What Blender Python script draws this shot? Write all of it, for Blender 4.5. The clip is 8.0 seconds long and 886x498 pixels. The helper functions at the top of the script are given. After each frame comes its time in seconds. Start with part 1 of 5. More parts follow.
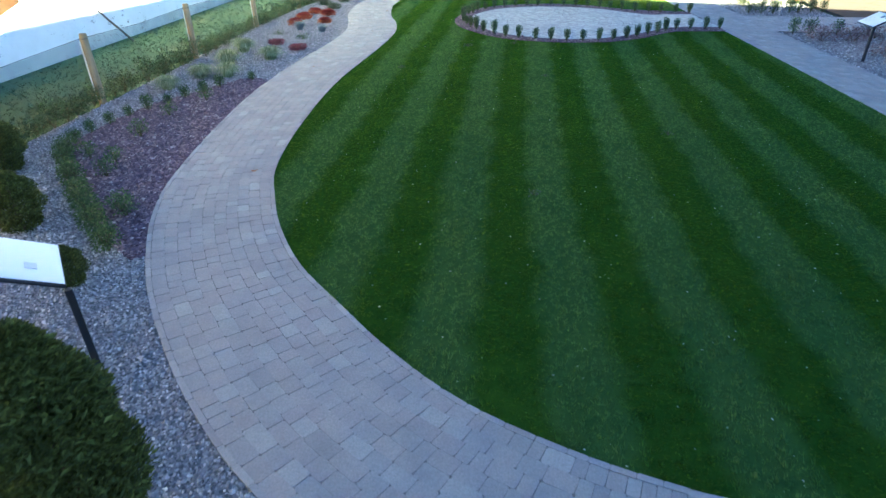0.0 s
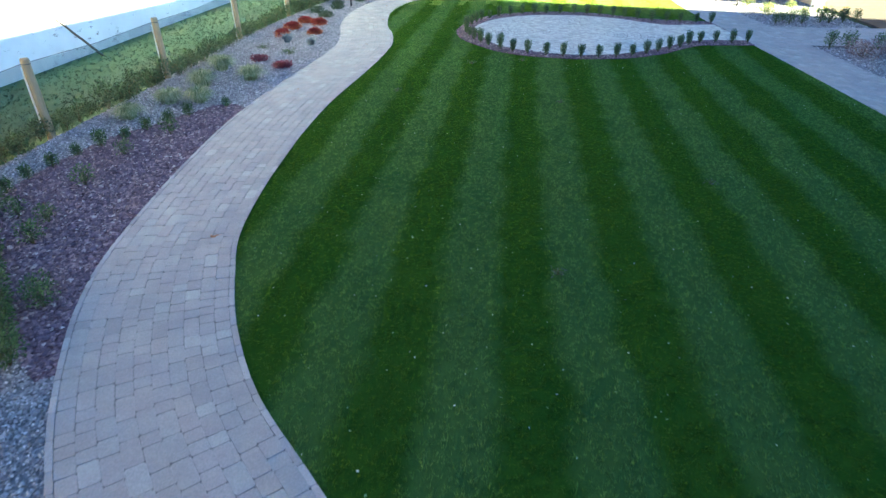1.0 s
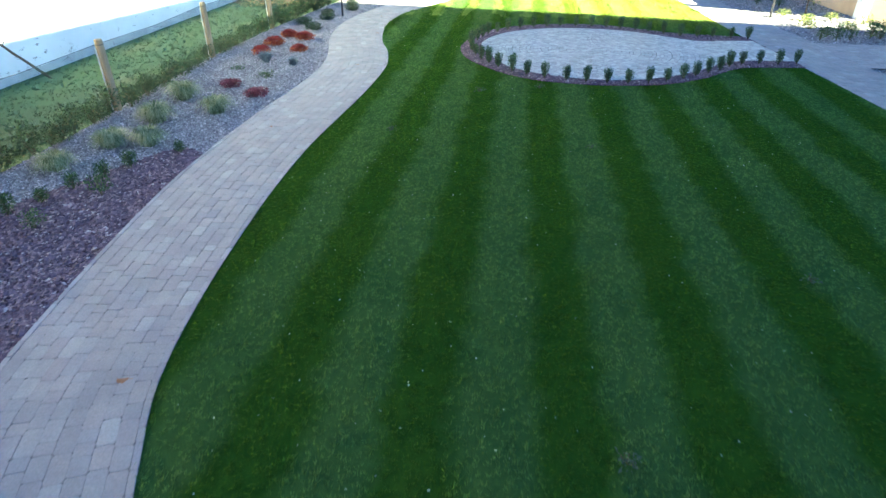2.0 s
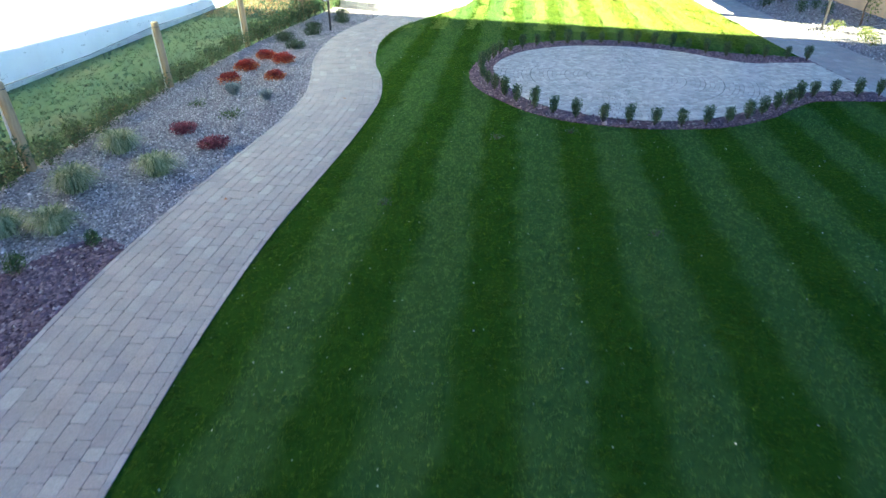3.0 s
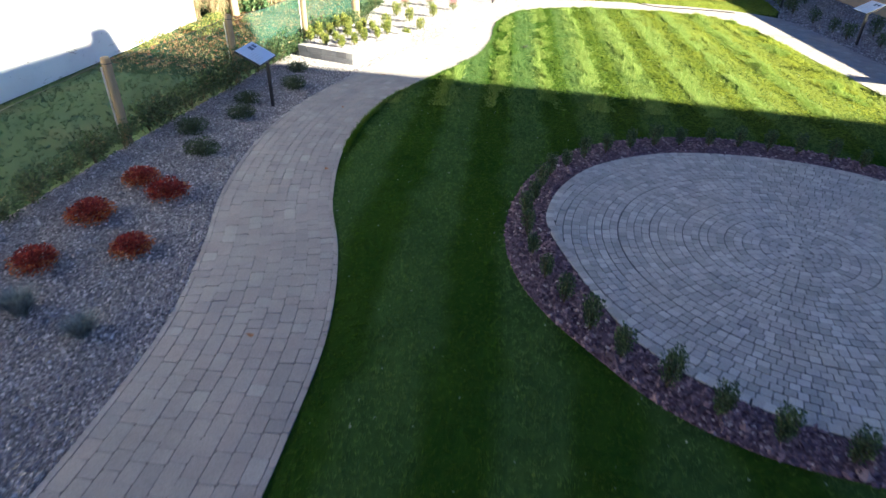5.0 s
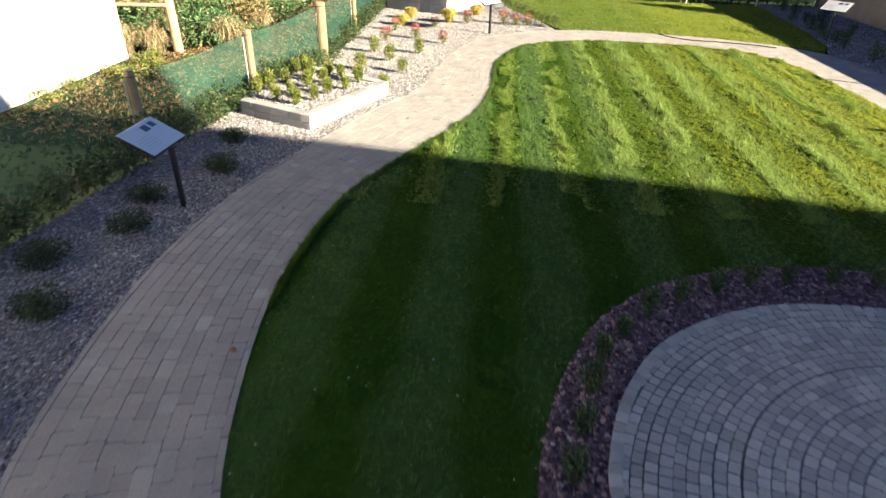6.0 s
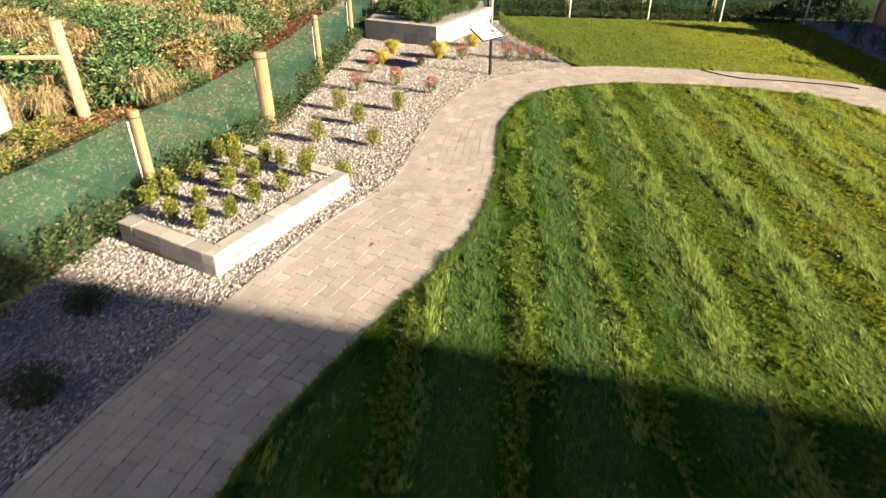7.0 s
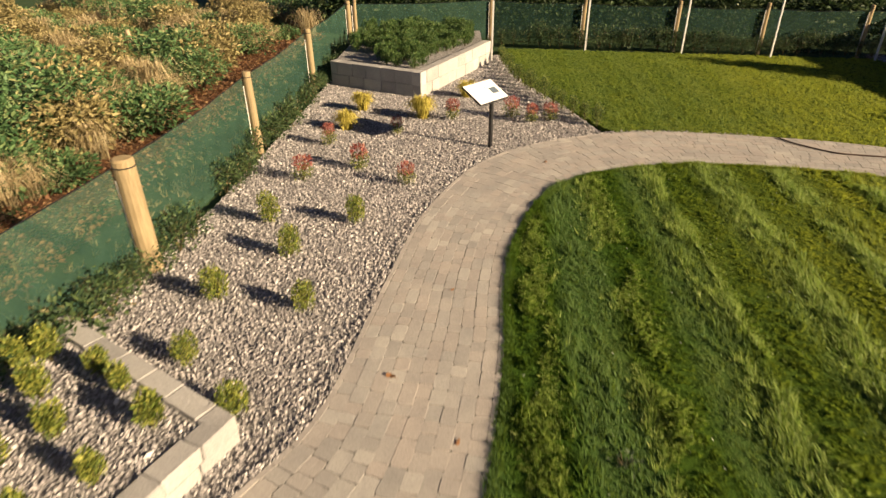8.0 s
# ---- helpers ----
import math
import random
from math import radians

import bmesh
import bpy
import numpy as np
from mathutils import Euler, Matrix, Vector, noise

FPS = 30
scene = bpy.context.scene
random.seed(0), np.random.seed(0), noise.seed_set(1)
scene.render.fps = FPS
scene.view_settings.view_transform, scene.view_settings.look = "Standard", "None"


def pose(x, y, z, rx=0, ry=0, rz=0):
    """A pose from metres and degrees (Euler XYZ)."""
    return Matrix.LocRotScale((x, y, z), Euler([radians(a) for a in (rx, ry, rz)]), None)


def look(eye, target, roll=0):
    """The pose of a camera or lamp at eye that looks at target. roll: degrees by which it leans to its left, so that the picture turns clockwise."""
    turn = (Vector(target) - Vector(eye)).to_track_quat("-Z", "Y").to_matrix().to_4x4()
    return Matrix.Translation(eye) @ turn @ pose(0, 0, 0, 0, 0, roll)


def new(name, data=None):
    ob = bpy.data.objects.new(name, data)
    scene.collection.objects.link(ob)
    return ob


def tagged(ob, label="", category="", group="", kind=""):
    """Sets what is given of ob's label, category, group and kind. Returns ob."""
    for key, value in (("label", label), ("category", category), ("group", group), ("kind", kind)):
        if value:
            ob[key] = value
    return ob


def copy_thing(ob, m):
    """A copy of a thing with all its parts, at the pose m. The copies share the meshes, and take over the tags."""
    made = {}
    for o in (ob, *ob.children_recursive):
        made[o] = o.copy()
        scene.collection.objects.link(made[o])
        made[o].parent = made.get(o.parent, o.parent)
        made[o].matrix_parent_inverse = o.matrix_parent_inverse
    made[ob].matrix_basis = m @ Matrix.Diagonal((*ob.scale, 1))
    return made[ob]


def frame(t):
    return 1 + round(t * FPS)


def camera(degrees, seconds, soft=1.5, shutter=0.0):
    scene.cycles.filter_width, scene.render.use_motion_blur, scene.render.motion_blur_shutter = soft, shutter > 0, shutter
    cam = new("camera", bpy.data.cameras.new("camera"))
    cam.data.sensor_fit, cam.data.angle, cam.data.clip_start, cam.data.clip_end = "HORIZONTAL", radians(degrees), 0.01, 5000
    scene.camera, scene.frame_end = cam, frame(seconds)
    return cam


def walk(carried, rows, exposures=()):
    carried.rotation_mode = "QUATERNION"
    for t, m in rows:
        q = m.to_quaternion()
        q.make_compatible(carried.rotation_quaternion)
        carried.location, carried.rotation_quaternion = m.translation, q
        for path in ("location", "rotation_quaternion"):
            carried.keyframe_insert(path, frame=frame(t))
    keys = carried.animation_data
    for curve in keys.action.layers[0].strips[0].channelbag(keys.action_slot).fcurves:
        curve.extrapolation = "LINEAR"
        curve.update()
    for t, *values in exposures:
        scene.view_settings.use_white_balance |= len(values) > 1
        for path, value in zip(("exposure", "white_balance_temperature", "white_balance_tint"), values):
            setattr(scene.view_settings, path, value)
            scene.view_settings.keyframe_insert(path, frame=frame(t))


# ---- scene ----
cam = camera(73.7, 8.0, soft=1.4, shutter=0.2)
PATH = [
    (0, (1.781, -2.168, 3.616), (1.587, -0.458, 2.597), -0.3),
    (0.5, (1.671, -1.264, 3.675), (1.478, 0.444, 2.652), -0.2),
    (1, (1.547, -0.216, 3.711), (1.354, 1.489, 2.684), -0.2),
    (1.5, (1.363, 1.023, 3.681), (1.174, 2.729, 2.655), 0.0),
    (3, (0.661, 5.429, 3.69), (0.48, 7.127, 2.65), -0.1),
    (3.5, (0.348, 7.125, 3.674), (0.175, 8.823, 2.631), 0.0),
    (4, (0.065, 8.955, 3.721), (-0.101, 10.649, 2.671), 0.2),
    (4.5, (-0.184, 10.952, 3.751), (-0.346, 12.642, 2.694), 0.6),
    (6, (-0.685, 16.925, 3.67), (-0.808, 18.645, 2.651), 1.2),
    (6.5, (-0.758, 19.225, 3.735), (-0.887, 20.94, 2.715), 0.7),
    (7, (-0.828, 21.491, 3.756), (-0.956, 23.214, 2.748), -0.1),
    (7.5, (-0.834, 23.787, 3.785), (-0.966, 25.516, 2.788), -0.5),
    (8, (-0.886, 26.186, 3.848), (-1.012, 27.918, 2.855), -0.4),
]
EXPOSURES = [(0.0, 4.76, 4590, -10), (1.5, 4.8, 4560, -10), (3.0, 4.52, 4580, -8), (3.5, 4.32, 4540, -6), (4.0, 3.94, 4600, -1), (4.5, 3.56, 4560, 4),
             (6.0, 2.56, 4900, 9), (6.5, 2.4, 5140, 11), (7.0, 2.2, 5300, 12), (7.5, 1.95, 5500, 12), (8.0, 1.53, 5680, 14)]
walk(cam, [(t, look(eye, target, roll)) for t, eye, target, roll in PATH], EXPOSURES)

# ---- light: low sun from the east-south-east, clear sky ----
SUN_UP = 21.0
SUN_FROM = Vector((0.917, -0.399, 0.0))
world = bpy.data.worlds.new("sky")
scene.world = world
world.use_nodes = True
wn = world.node_tree.nodes
sky = wn.new("ShaderNodeTexSky")
sky.sky_type = "NISHITA"
sky.sun_disc = False
sky.sun_elevation = radians(SUN_UP)
sky.air_density = 0.2
sky.dust_density = 0.4
sky.ozone_density = 1.0
sky.sun_rotation = radians(113.5)
wn["Background"].inputs["Strength"].default_value = 0.034
world.node_tree.links.new(sky.outputs[0], wn["Background"].inputs["Color"])
sun_data = bpy.data.lights.new("sun", "SUN")
sun_data.energy = 5.0
sun_data.angle = radians(0.4)
sun_data.color = (1.0, 0.71, 0.37)
sun = new("sun", sun_data)
sun_dir = SUN_FROM * math.cos(radians(SUN_UP)) + Vector((0, 0, math.sin(radians(SUN_UP))))
sun.matrix_world = look(sun_dir * 60 + Vector((0, 20, 0)), Vector((0, 20, 0)))

rng = np.random.default_rng(7)


# ---- materials ----
class Nodes:
    """A small builder for one node material."""

    def __init__(self, name, rough=0.8, metal=0.0, spec=0.5):
        self.mat = bpy.data.materials.new(name)
        self.mat.use_nodes = True
        self.t = self.mat.node_tree
        self.bsdf = self.t.nodes["Principled BSDF"]
        self.bsdf.inputs["Roughness"].default_value = rough
        self.bsdf.inputs["Metallic"].default_value = metal
        self.bsdf.inputs["Specular IOR Level"].default_value = spec

    def node(self, kind, **values):
        n = self.t.nodes.new(kind)
        for k, v in values.items():
            n.inputs[k.replace("_", " ")].default_value = v
        return n

    def link(self, a, b):
        self.t.links.new(a, b)

    def place(self, world_space=True):
        if world_space:
            return self.t.nodes.new("ShaderNodeNewGeometry").outputs["Position"]
        return self.t.nodes.new("ShaderNodeTexCoord").outputs["Object"]

    def noise(self, scale, detail=4.0, rough=0.6, vec=None, stretch=None):
        n = self.node("ShaderNodeTexNoise", Scale=scale, Detail=detail, Roughness=rough)
        vec = vec or self.place()
        if stretch:
            m = self.node("ShaderNodeMapping")
            m.inputs["Scale"].default_value = stretch
            self.link(vec, m.inputs["Vector"])
            vec = m.outputs[0]
        self.link(vec, n.inputs["Vector"])
        return n.outputs["Fac"]

    def ramp(self, fac, stops):
        n = self.t.nodes.new("ShaderNodeValToRGB")
        e = n.color_ramp.elements
        while len(e) < len(stops):
            e.new(0.5)
        for k, (pos, col) in enumerate(stops):
            e[k].position = pos
            e[k].color = (*col, 1)
        self.link(fac, n.inputs[0])
        return n.outputs[0]

    def mix(self, fac, a, b, kind="MIX"):
        n = self.t.nodes.new("ShaderNodeMix")
        n.data_type, n.blend_type = "RGBA", kind
        for value, socket in ((fac, n.inputs[0]), (a, n.inputs[6]), (b, n.inputs[7])):
            if isinstance(value, (int, float)):
                socket.default_value = value
            elif isinstance(value, tuple):
                socket.default_value = (*value, 1)
            else:
                self.link(value, socket)
        return n.outputs[2]

    def maths(self, op, a, b=0.0, c=0.0):
        n = self.t.nodes.new("ShaderNodeMath")
        n.operation = op
        for value, socket in zip((a, b, c), n.inputs):
            if isinstance(value, (int, float)):
                socket.default_value = value
            else:
                self.link(value, socket)
        return n.outputs[0]

    def per_object(self):
        return self.t.nodes.new("ShaderNodeObjectInfo").outputs["Random"]

    def per_island(self):
        return self.t.nodes.new("ShaderNodeNewGeometry").outputs["Random Per Island"]

    def bump(self, height, strength=0.4, distance=0.01):
        n = self.node("ShaderNodeBump", Strength=strength, Distance=distance)
        self.link(height, n.inputs["Height"])
        self.link(n.outputs[0], self.bsdf.inputs["Normal"])

    def colour(self, c):
        if isinstance(c, tuple):
            self.bsdf.inputs["Base Color"].default_value = (*c, 1)
        else:
            self.link(c, self.bsdf.inputs["Base Color"])
        return self.mat


def stone_material(name, stops, island=False, grain=60.0, bump=0.5, rough=0.85, patch=2.2, depth=0.006):
    """Paving or rubble: a tone per piece, cloudy staining, fine grain."""
    n = Nodes(name, rough, spec=0.3)
    tone = n.per_island() if island else n.per_object()
    base = n.ramp(tone, stops)
    fine = n.noise(grain, 5, 0.7)
    cloud = n.noise(patch, 4, 0.6)
    c = n.mix(0.5, base, n.ramp(fine, [(0.25, (0.3, 0.3, 0.3)), (0.75, (0.72, 0.72, 0.72))]), "OVERLAY")
    c = n.mix(0.35, c, n.ramp(cloud, [(0.3, (0.35, 0.35, 0.36)), (0.7, (0.68, 0.66, 0.63))]), "OVERLAY")
    n.bump(fine, bump, depth)
    return n.colour(c)


PAVER_TONES = [(0.0, (0.268, 0.263, 0.254)), (0.15, (0.312, 0.291, 0.274)), (0.45, (0.296, 0.291, 0.280)),
               (0.72, (0.328, 0.304, 0.284)), (0.9, (0.320, 0.314, 0.300)), (1.0, (0.370, 0.358, 0.336))]
SETT_TONES = [(0.0, (0.37, 0.362, 0.325)), (0.35, (0.44, 0.431, 0.386)), (0.75, (0.495, 0.485, 0.433)), (1.0, (0.58, 0.57, 0.51))]
KERB_TONES = [(0.0, (0.28, 0.266, 0.255)), (0.5, (0.32, 0.305, 0.29)), (1.0, (0.38, 0.36, 0.34))]
m_paver = stone_material("tumbled_concrete_paver", PAVER_TONES)
m_paver_rest = stone_material("tumbled_concrete_paver_field", PAVER_TONES, island=True)
m_kerb = stone_material("edging_stone", KERB_TONES)
m_kerb_rest = stone_material("edging_stone_run", KERB_TONES, island=True)
m_sett = stone_material("grey_sett", SETT_TONES, grain=70)
m_sett_rest = stone_material("grey_sett_field", SETT_TONES, island=True, grain=70)
m_gravel = stone_material("grey_gravel_chips", [(0.0, (0.12, 0.116, 0.122)), (0.22, (0.225, 0.216, 0.223)), (0.55, (0.335, 0.322, 0.328)),
                                               (0.85, (0.445, 0.43, 0.428)), (1.0, (0.66, 0.642, 0.635))], island=True, grain=90, bump=0.3)
m_slate = stone_material("plum_slate_chips", [(0.0, (0.075, 0.057, 0.075)), (0.35, (0.13, 0.09, 0.115)), (0.7, (0.19, 0.133, 0.158)),
                                             (0.92, (0.28, 0.20, 0.205)), (1.0, (0.42, 0.37, 0.36))], island=True, grain=80, bump=0.3, rough=0.7)
m_block = stone_material("pale_granite_block", [(0.0, (0.29, 0.287, 0.285)), (0.5, (0.34, 0.337, 0.333)), (1.0, (0.39, 0.387, 0.38))], grain=45, bump=0.8, depth=0.01)


def bed_material(name, stops, cell, bump=0.7):
    """Loose stone seen between the single pieces that lie on it."""
    n = Nodes(name, 0.9, spec=0.2)
    v = n.node("ShaderNodeTexVoronoi", Scale=cell)
    n.link(n.place(), v.inputs["Vector"])
    sep = n.t.nodes.new("ShaderNodeSeparateColor")
    n.link(v.outputs["Color"], sep.inputs[0])
    c = n.ramp(sep.outputs[0], stops)
    c = n.mix(0.4, c, n.ramp(n.noise(1.3, 3), [(0.3, (0.4, 0.4, 0.4)), (0.7, (0.62, 0.61, 0.6))]), "OVERLAY")
    n.bump(v.outputs["Distance"], bump, 0.02)
    return n.colour(c)


m_gravel_bed = bed_material("grey_gravel_base", [(0.0, (0.12, 0.117, 0.12)), (0.5, (0.215, 0.21, 0.21)), (1.0, (0.36, 0.353, 0.35))], 36)
m_slate_bed = bed_material("plum_slate_base", [(0.0, (0.05, 0.035, 0.045)), (0.5, (0.11, 0.07, 0.085)), (1.0, (0.19, 0.13, 0.14))], 26)
m_joint_pale = bed_material("grey_jointing_mortar", [(0.0, (0.11, 0.11, 0.105)), (1.0, (0.20, 0.197, 0.186))], 120, 0.3)
m_joint = bed_material("dark_jointing_sand", [(0.0, (0.12, 0.118, 0.113)), (1.0, (0.22, 0.213, 0.2))], 120, 0.3)

STRIPE = 1.24
STRIPE_AT = 0.95
STRIPE_SLOPE = 0.02
STRIPE_BEND = 0.5


def lawn_material(name, blades):
    """Mown turf; alternating mower stripes along the garden, their sheen put into the colour."""
    n = Nodes(name, 0.75 if blades else 1.0, spec=0.2 if blades else 0.0)
    sep = n.t.nodes.new("ShaderNodeSeparateXYZ")
    n.link(n.place(), sep.inputs[0])
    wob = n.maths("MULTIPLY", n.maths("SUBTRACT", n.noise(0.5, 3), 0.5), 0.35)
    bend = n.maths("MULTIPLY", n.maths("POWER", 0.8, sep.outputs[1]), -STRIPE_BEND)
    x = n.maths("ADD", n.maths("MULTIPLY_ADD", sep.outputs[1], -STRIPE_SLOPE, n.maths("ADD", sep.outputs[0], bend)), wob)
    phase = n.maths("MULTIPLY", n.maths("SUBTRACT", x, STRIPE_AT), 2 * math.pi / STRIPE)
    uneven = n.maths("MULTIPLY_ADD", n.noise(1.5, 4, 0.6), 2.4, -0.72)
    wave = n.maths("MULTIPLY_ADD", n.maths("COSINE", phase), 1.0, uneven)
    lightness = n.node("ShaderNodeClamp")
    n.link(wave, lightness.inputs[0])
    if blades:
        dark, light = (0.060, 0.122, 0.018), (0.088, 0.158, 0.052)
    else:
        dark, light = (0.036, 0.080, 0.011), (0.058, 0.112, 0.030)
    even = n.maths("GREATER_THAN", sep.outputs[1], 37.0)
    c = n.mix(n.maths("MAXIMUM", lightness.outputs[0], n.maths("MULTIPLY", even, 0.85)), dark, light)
    # turf paler and yellower towards the far side: sunlit look put into the colour
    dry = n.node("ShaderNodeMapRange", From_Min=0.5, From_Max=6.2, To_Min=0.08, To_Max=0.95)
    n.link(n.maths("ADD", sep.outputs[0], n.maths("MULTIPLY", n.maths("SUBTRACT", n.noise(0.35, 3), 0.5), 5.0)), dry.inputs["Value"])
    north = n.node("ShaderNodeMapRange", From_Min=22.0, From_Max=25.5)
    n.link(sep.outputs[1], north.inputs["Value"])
    sunlit_tint = n.maths("MAXIMUM", n.maths("MULTIPLY", dry.outputs[0], north.outputs[0]), n.maths("MULTIPLY", even, 0.5))
    c = n.mix(sunlit_tint, c, (0.22, 0.278, 0.05) if blades else (0.11, 0.14, 0.026))
    c = n.mix(0.55, c, n.ramp(n.noise(1.1, 5, 0.65), [(0.3, (0.38, 0.42, 0.36)), (0.7, (0.62, 0.58, 0.50))]), "OVERLAY")
    c = n.mix(0.2, c, n.ramp(n.noise(9.0, 4, 0.7), [(0.3, (0.3, 0.32, 0.3)), (0.72, (0.72, 0.68, 0.6))]), "OVERLAY")
    if blades:
        # light stripes slightly glossier; the sky sheen on blades is in their bluish colour
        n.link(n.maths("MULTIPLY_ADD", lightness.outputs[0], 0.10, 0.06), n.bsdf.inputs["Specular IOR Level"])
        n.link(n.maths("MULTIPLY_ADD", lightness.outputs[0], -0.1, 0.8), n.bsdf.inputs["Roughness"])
        c = n.mix(0.4, c, n.ramp(n.per_island(), [(0.0, (0.44, 0.45, 0.42)), (0.6, (0.5, 0.5, 0.48)), (1.0, (0.56, 0.55, 0.48))]), "OVERLAY")
        tr = n.t.nodes.new("ShaderNodeBsdfTranslucent")
        n.link(n.mix(1.0, c, (1.7, 1.5, 0.8), "MULTIPLY"), tr.inputs["Color"])
        mx = n.t.nodes.new("ShaderNodeMixShader")
        mx.inputs[0].default_value = 0.48
        n.link(n.bsdf.outputs[0], mx.inputs[1])
        n.link(tr.outputs[0], mx.inputs[2])
        n.link(mx.outputs[0], n.t.nodes["Material Output"].inputs["Surface"])
    else:
        n.bump(n.noise(70.0, 3, 0.7), 0.9, 0.03)
    return n.colour(c)


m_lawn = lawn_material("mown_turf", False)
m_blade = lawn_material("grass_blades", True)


def leaf_material(name, stops, rough=0.55, trans=0.25):
    n = Nodes(name, rough, spec=0.35)
    c = n.ramp(n.per_island(), stops)
    c = n.mix(0.3, c, n.ramp(n.noise(25, 3), [(0.3, (0.35, 0.35, 0.35)), (0.7, (0.65, 0.65, 0.65))]), "OVERLAY")
    n.colour(c)
    n.bsdf.inputs["Subsurface Weight"].default_value = 0.0
    tr = n.t.nodes.new("ShaderNodeBsdfTranslucent")
    n.link(c, tr.inputs["Color"])
    mx = n.t.nodes.new("ShaderNodeMixShader")
    mx.inputs[0].default_value = trans
    n.link(n.bsdf.outputs[0], mx.inputs[1])
    n.link(tr.outputs[0], mx.inputs[2])
    n.link(mx.outputs[0], n.t.nodes["Material Output"].inputs["Surface"])
    return n.mat


m_box = leaf_material("box_leaf", [(0, (0.018, 0.042, 0.016)), (0.55, (0.05, 0.095, 0.028)), (0.85, (0.10, 0.16, 0.042)), (1, (0.17, 0.23, 0.06))])
m_ringbox = leaf_material("box_leaf_with_pale_tips", [(0, (0.025, 0.055, 0.02)), (0.6, (0.065, 0.11, 0.038)), (1, (0.19, 0.24, 0.085))])
m_dwarf = leaf_material("olive_green_leaf", [(0, (0.03, 0.06, 0.018)), (0.6, (0.08, 0.125, 0.035)), (1, (0.15, 0.20, 0.06))])
m_hedge = leaf_material("young_hedge_leaf", [(0, (0.02, 0.042, 0.016)), (0.6, (0.05, 0.088, 0.03)), (0.92, (0.11, 0.155, 0.05)), (1, (0.22, 0.16, 0.08))])
m_lime = leaf_material("lime_leaf", [(0, (0.035, 0.06, 0.015)), (0.5, (0.11, 0.15, 0.028)), (1, (0.36, 0.36, 0.08))])
m_red = leaf_material("crimson_leaf", [(0, (0.08, 0.01, 0.011)), (0.5, (0.22, 0.022, 0.022)), (1, (0.40, 0.075, 0.04))])
m_orange = leaf_material("orange_red_leaf", [(0, (0.22, 0.04, 0.02)), (0.5, (0.44, 0.12, 0.04)), (1, (0.50, 0.24, 0.07))])
m_plum = leaf_material("plum_red_leaf", [(0, (0.08, 0.018, 0.03)), (0.6, (0.18, 0.045, 0.065)), (1, (0.30, 0.11, 0.12))])
m_blue = leaf_material("blue_grey_blade", [(0, (0.11, 0.14, 0.15)), (1, (0.27, 0.32, 0.33))])
m_sedge = leaf_material("variegated_sedge_blade", [(0, (0.08, 0.12, 0.04)), (0.5, (0.22, 0.27, 0.13)), (1, (0.48, 0.50, 0.30))])
m_clipping = leaf_material("pale_grass_clipping", [(0, (0.13, 0.22, 0.028)), (0.5, (0.23, 0.32, 0.05)), (1, (0.33, 0.41, 0.09))], 0.6, 0.5)
m_gold = leaf_material("golden_blade", [(0, (0.22, 0.20, 0.03)), (0.5, (0.42, 0.36, 0.05)), (1, (0.6, 0.52, 0.12))])
m_sage = leaf_material("grey_green_leaf", [(0, (0.04, 0.065, 0.03)), (1, (0.11, 0.15, 0.075))])
m_lowshrub = leaf_material("dark_grey_green_leaf", [(0, (0.025, 0.045, 0.018)), (0.7, (0.06, 0.09, 0.036)), (1, (0.10, 0.14, 0.06))])
m_conifer = leaf_material("conifer_spray", [(0, (0.045, 0.056, 0.010)), (0.7, (0.10, 0.115, 0.022)), (1, (0.17, 0.18, 0.04))], 0.65)
m_bramble = leaf_material("bramble_leaf", [(0, (0.04, 0.095, 0.032)), (0.6, (0.10, 0.185, 0.066)), (0.88, (0.19, 0.26, 0.10)), (1, (0.40, 0.33, 0.15))])
m_drybush = leaf_material("browning_leaf", [(0, (0.12, 0.10, 0.04)), (0.5, (0.25, 0.215, 0.085)), (1, (0.44, 0.38, 0.18))])
m_bush = leaf_material("fresh_green_leaf", [(0, (0.025, 0.06, 0.014)), (0.6, (0.07, 0.135, 0.03)), (1, (0.17, 0.23, 0.06))])
m_pinktip = leaf_material("pink_red_leaf", [(0, (0.22, 0.05, 0.05)), (0.6, (0.38, 0.13, 0.11)), (1, (0.44, 0.27, 0.16))])
m_rough = leaf_material("rough_grass_blade", [(0, (0.02, 0.05, 0.017)), (0.7, (0.033, 0.07, 0.025)), (1, (0.06, 0.095, 0.035))])
m_leafy = leaf_material("sunny_green_leaf", [(0, (0.03, 0.06, 0.014)), (0.55, (0.10, 0.155, 0.03)), (1, (0.30, 0.33, 0.07))])
m_planter = leaf_material("yellow_green_leaf", [(0, (0.05, 0.085, 0.016)), (0.5, (0.16, 0.205, 0.032)), (1, (0.40, 0.40, 0.075))])
m_heather = leaf_material("brown_heather_leaf", [(0, (0.09, 0.055, 0.06)), (0.6, (0.19, 0.13, 0.125)), (1, (0.34, 0.28, 0.25))])
m_fleck = leaf_material("pale_petal", [(0, (0.20, 0.30, 0.12)), (0.6, (0.34, 0.42, 0.24)), (1, (0.6, 0.62, 0.5))])
m_straw = leaf_material("dry_grass", [(0, (0.20, 0.155, 0.075)), (0.6, (0.37, 0.30, 0.16)), (1, (0.55, 0.48, 0.29))])
m_litter = leaf_material("fallen_leaf", [(0, (0.14, 0.07, 0.035)), (0.6, (0.30, 0.16, 0.075)), (1, (0.44, 0.29, 0.14))])
m_tree = leaf_material("dark_tree_leaf", [(0, (0.016, 0.034, 0.012)), (0.7, (0.045, 0.075, 0.024)), (1, (0.09, 0.12, 0.04))])


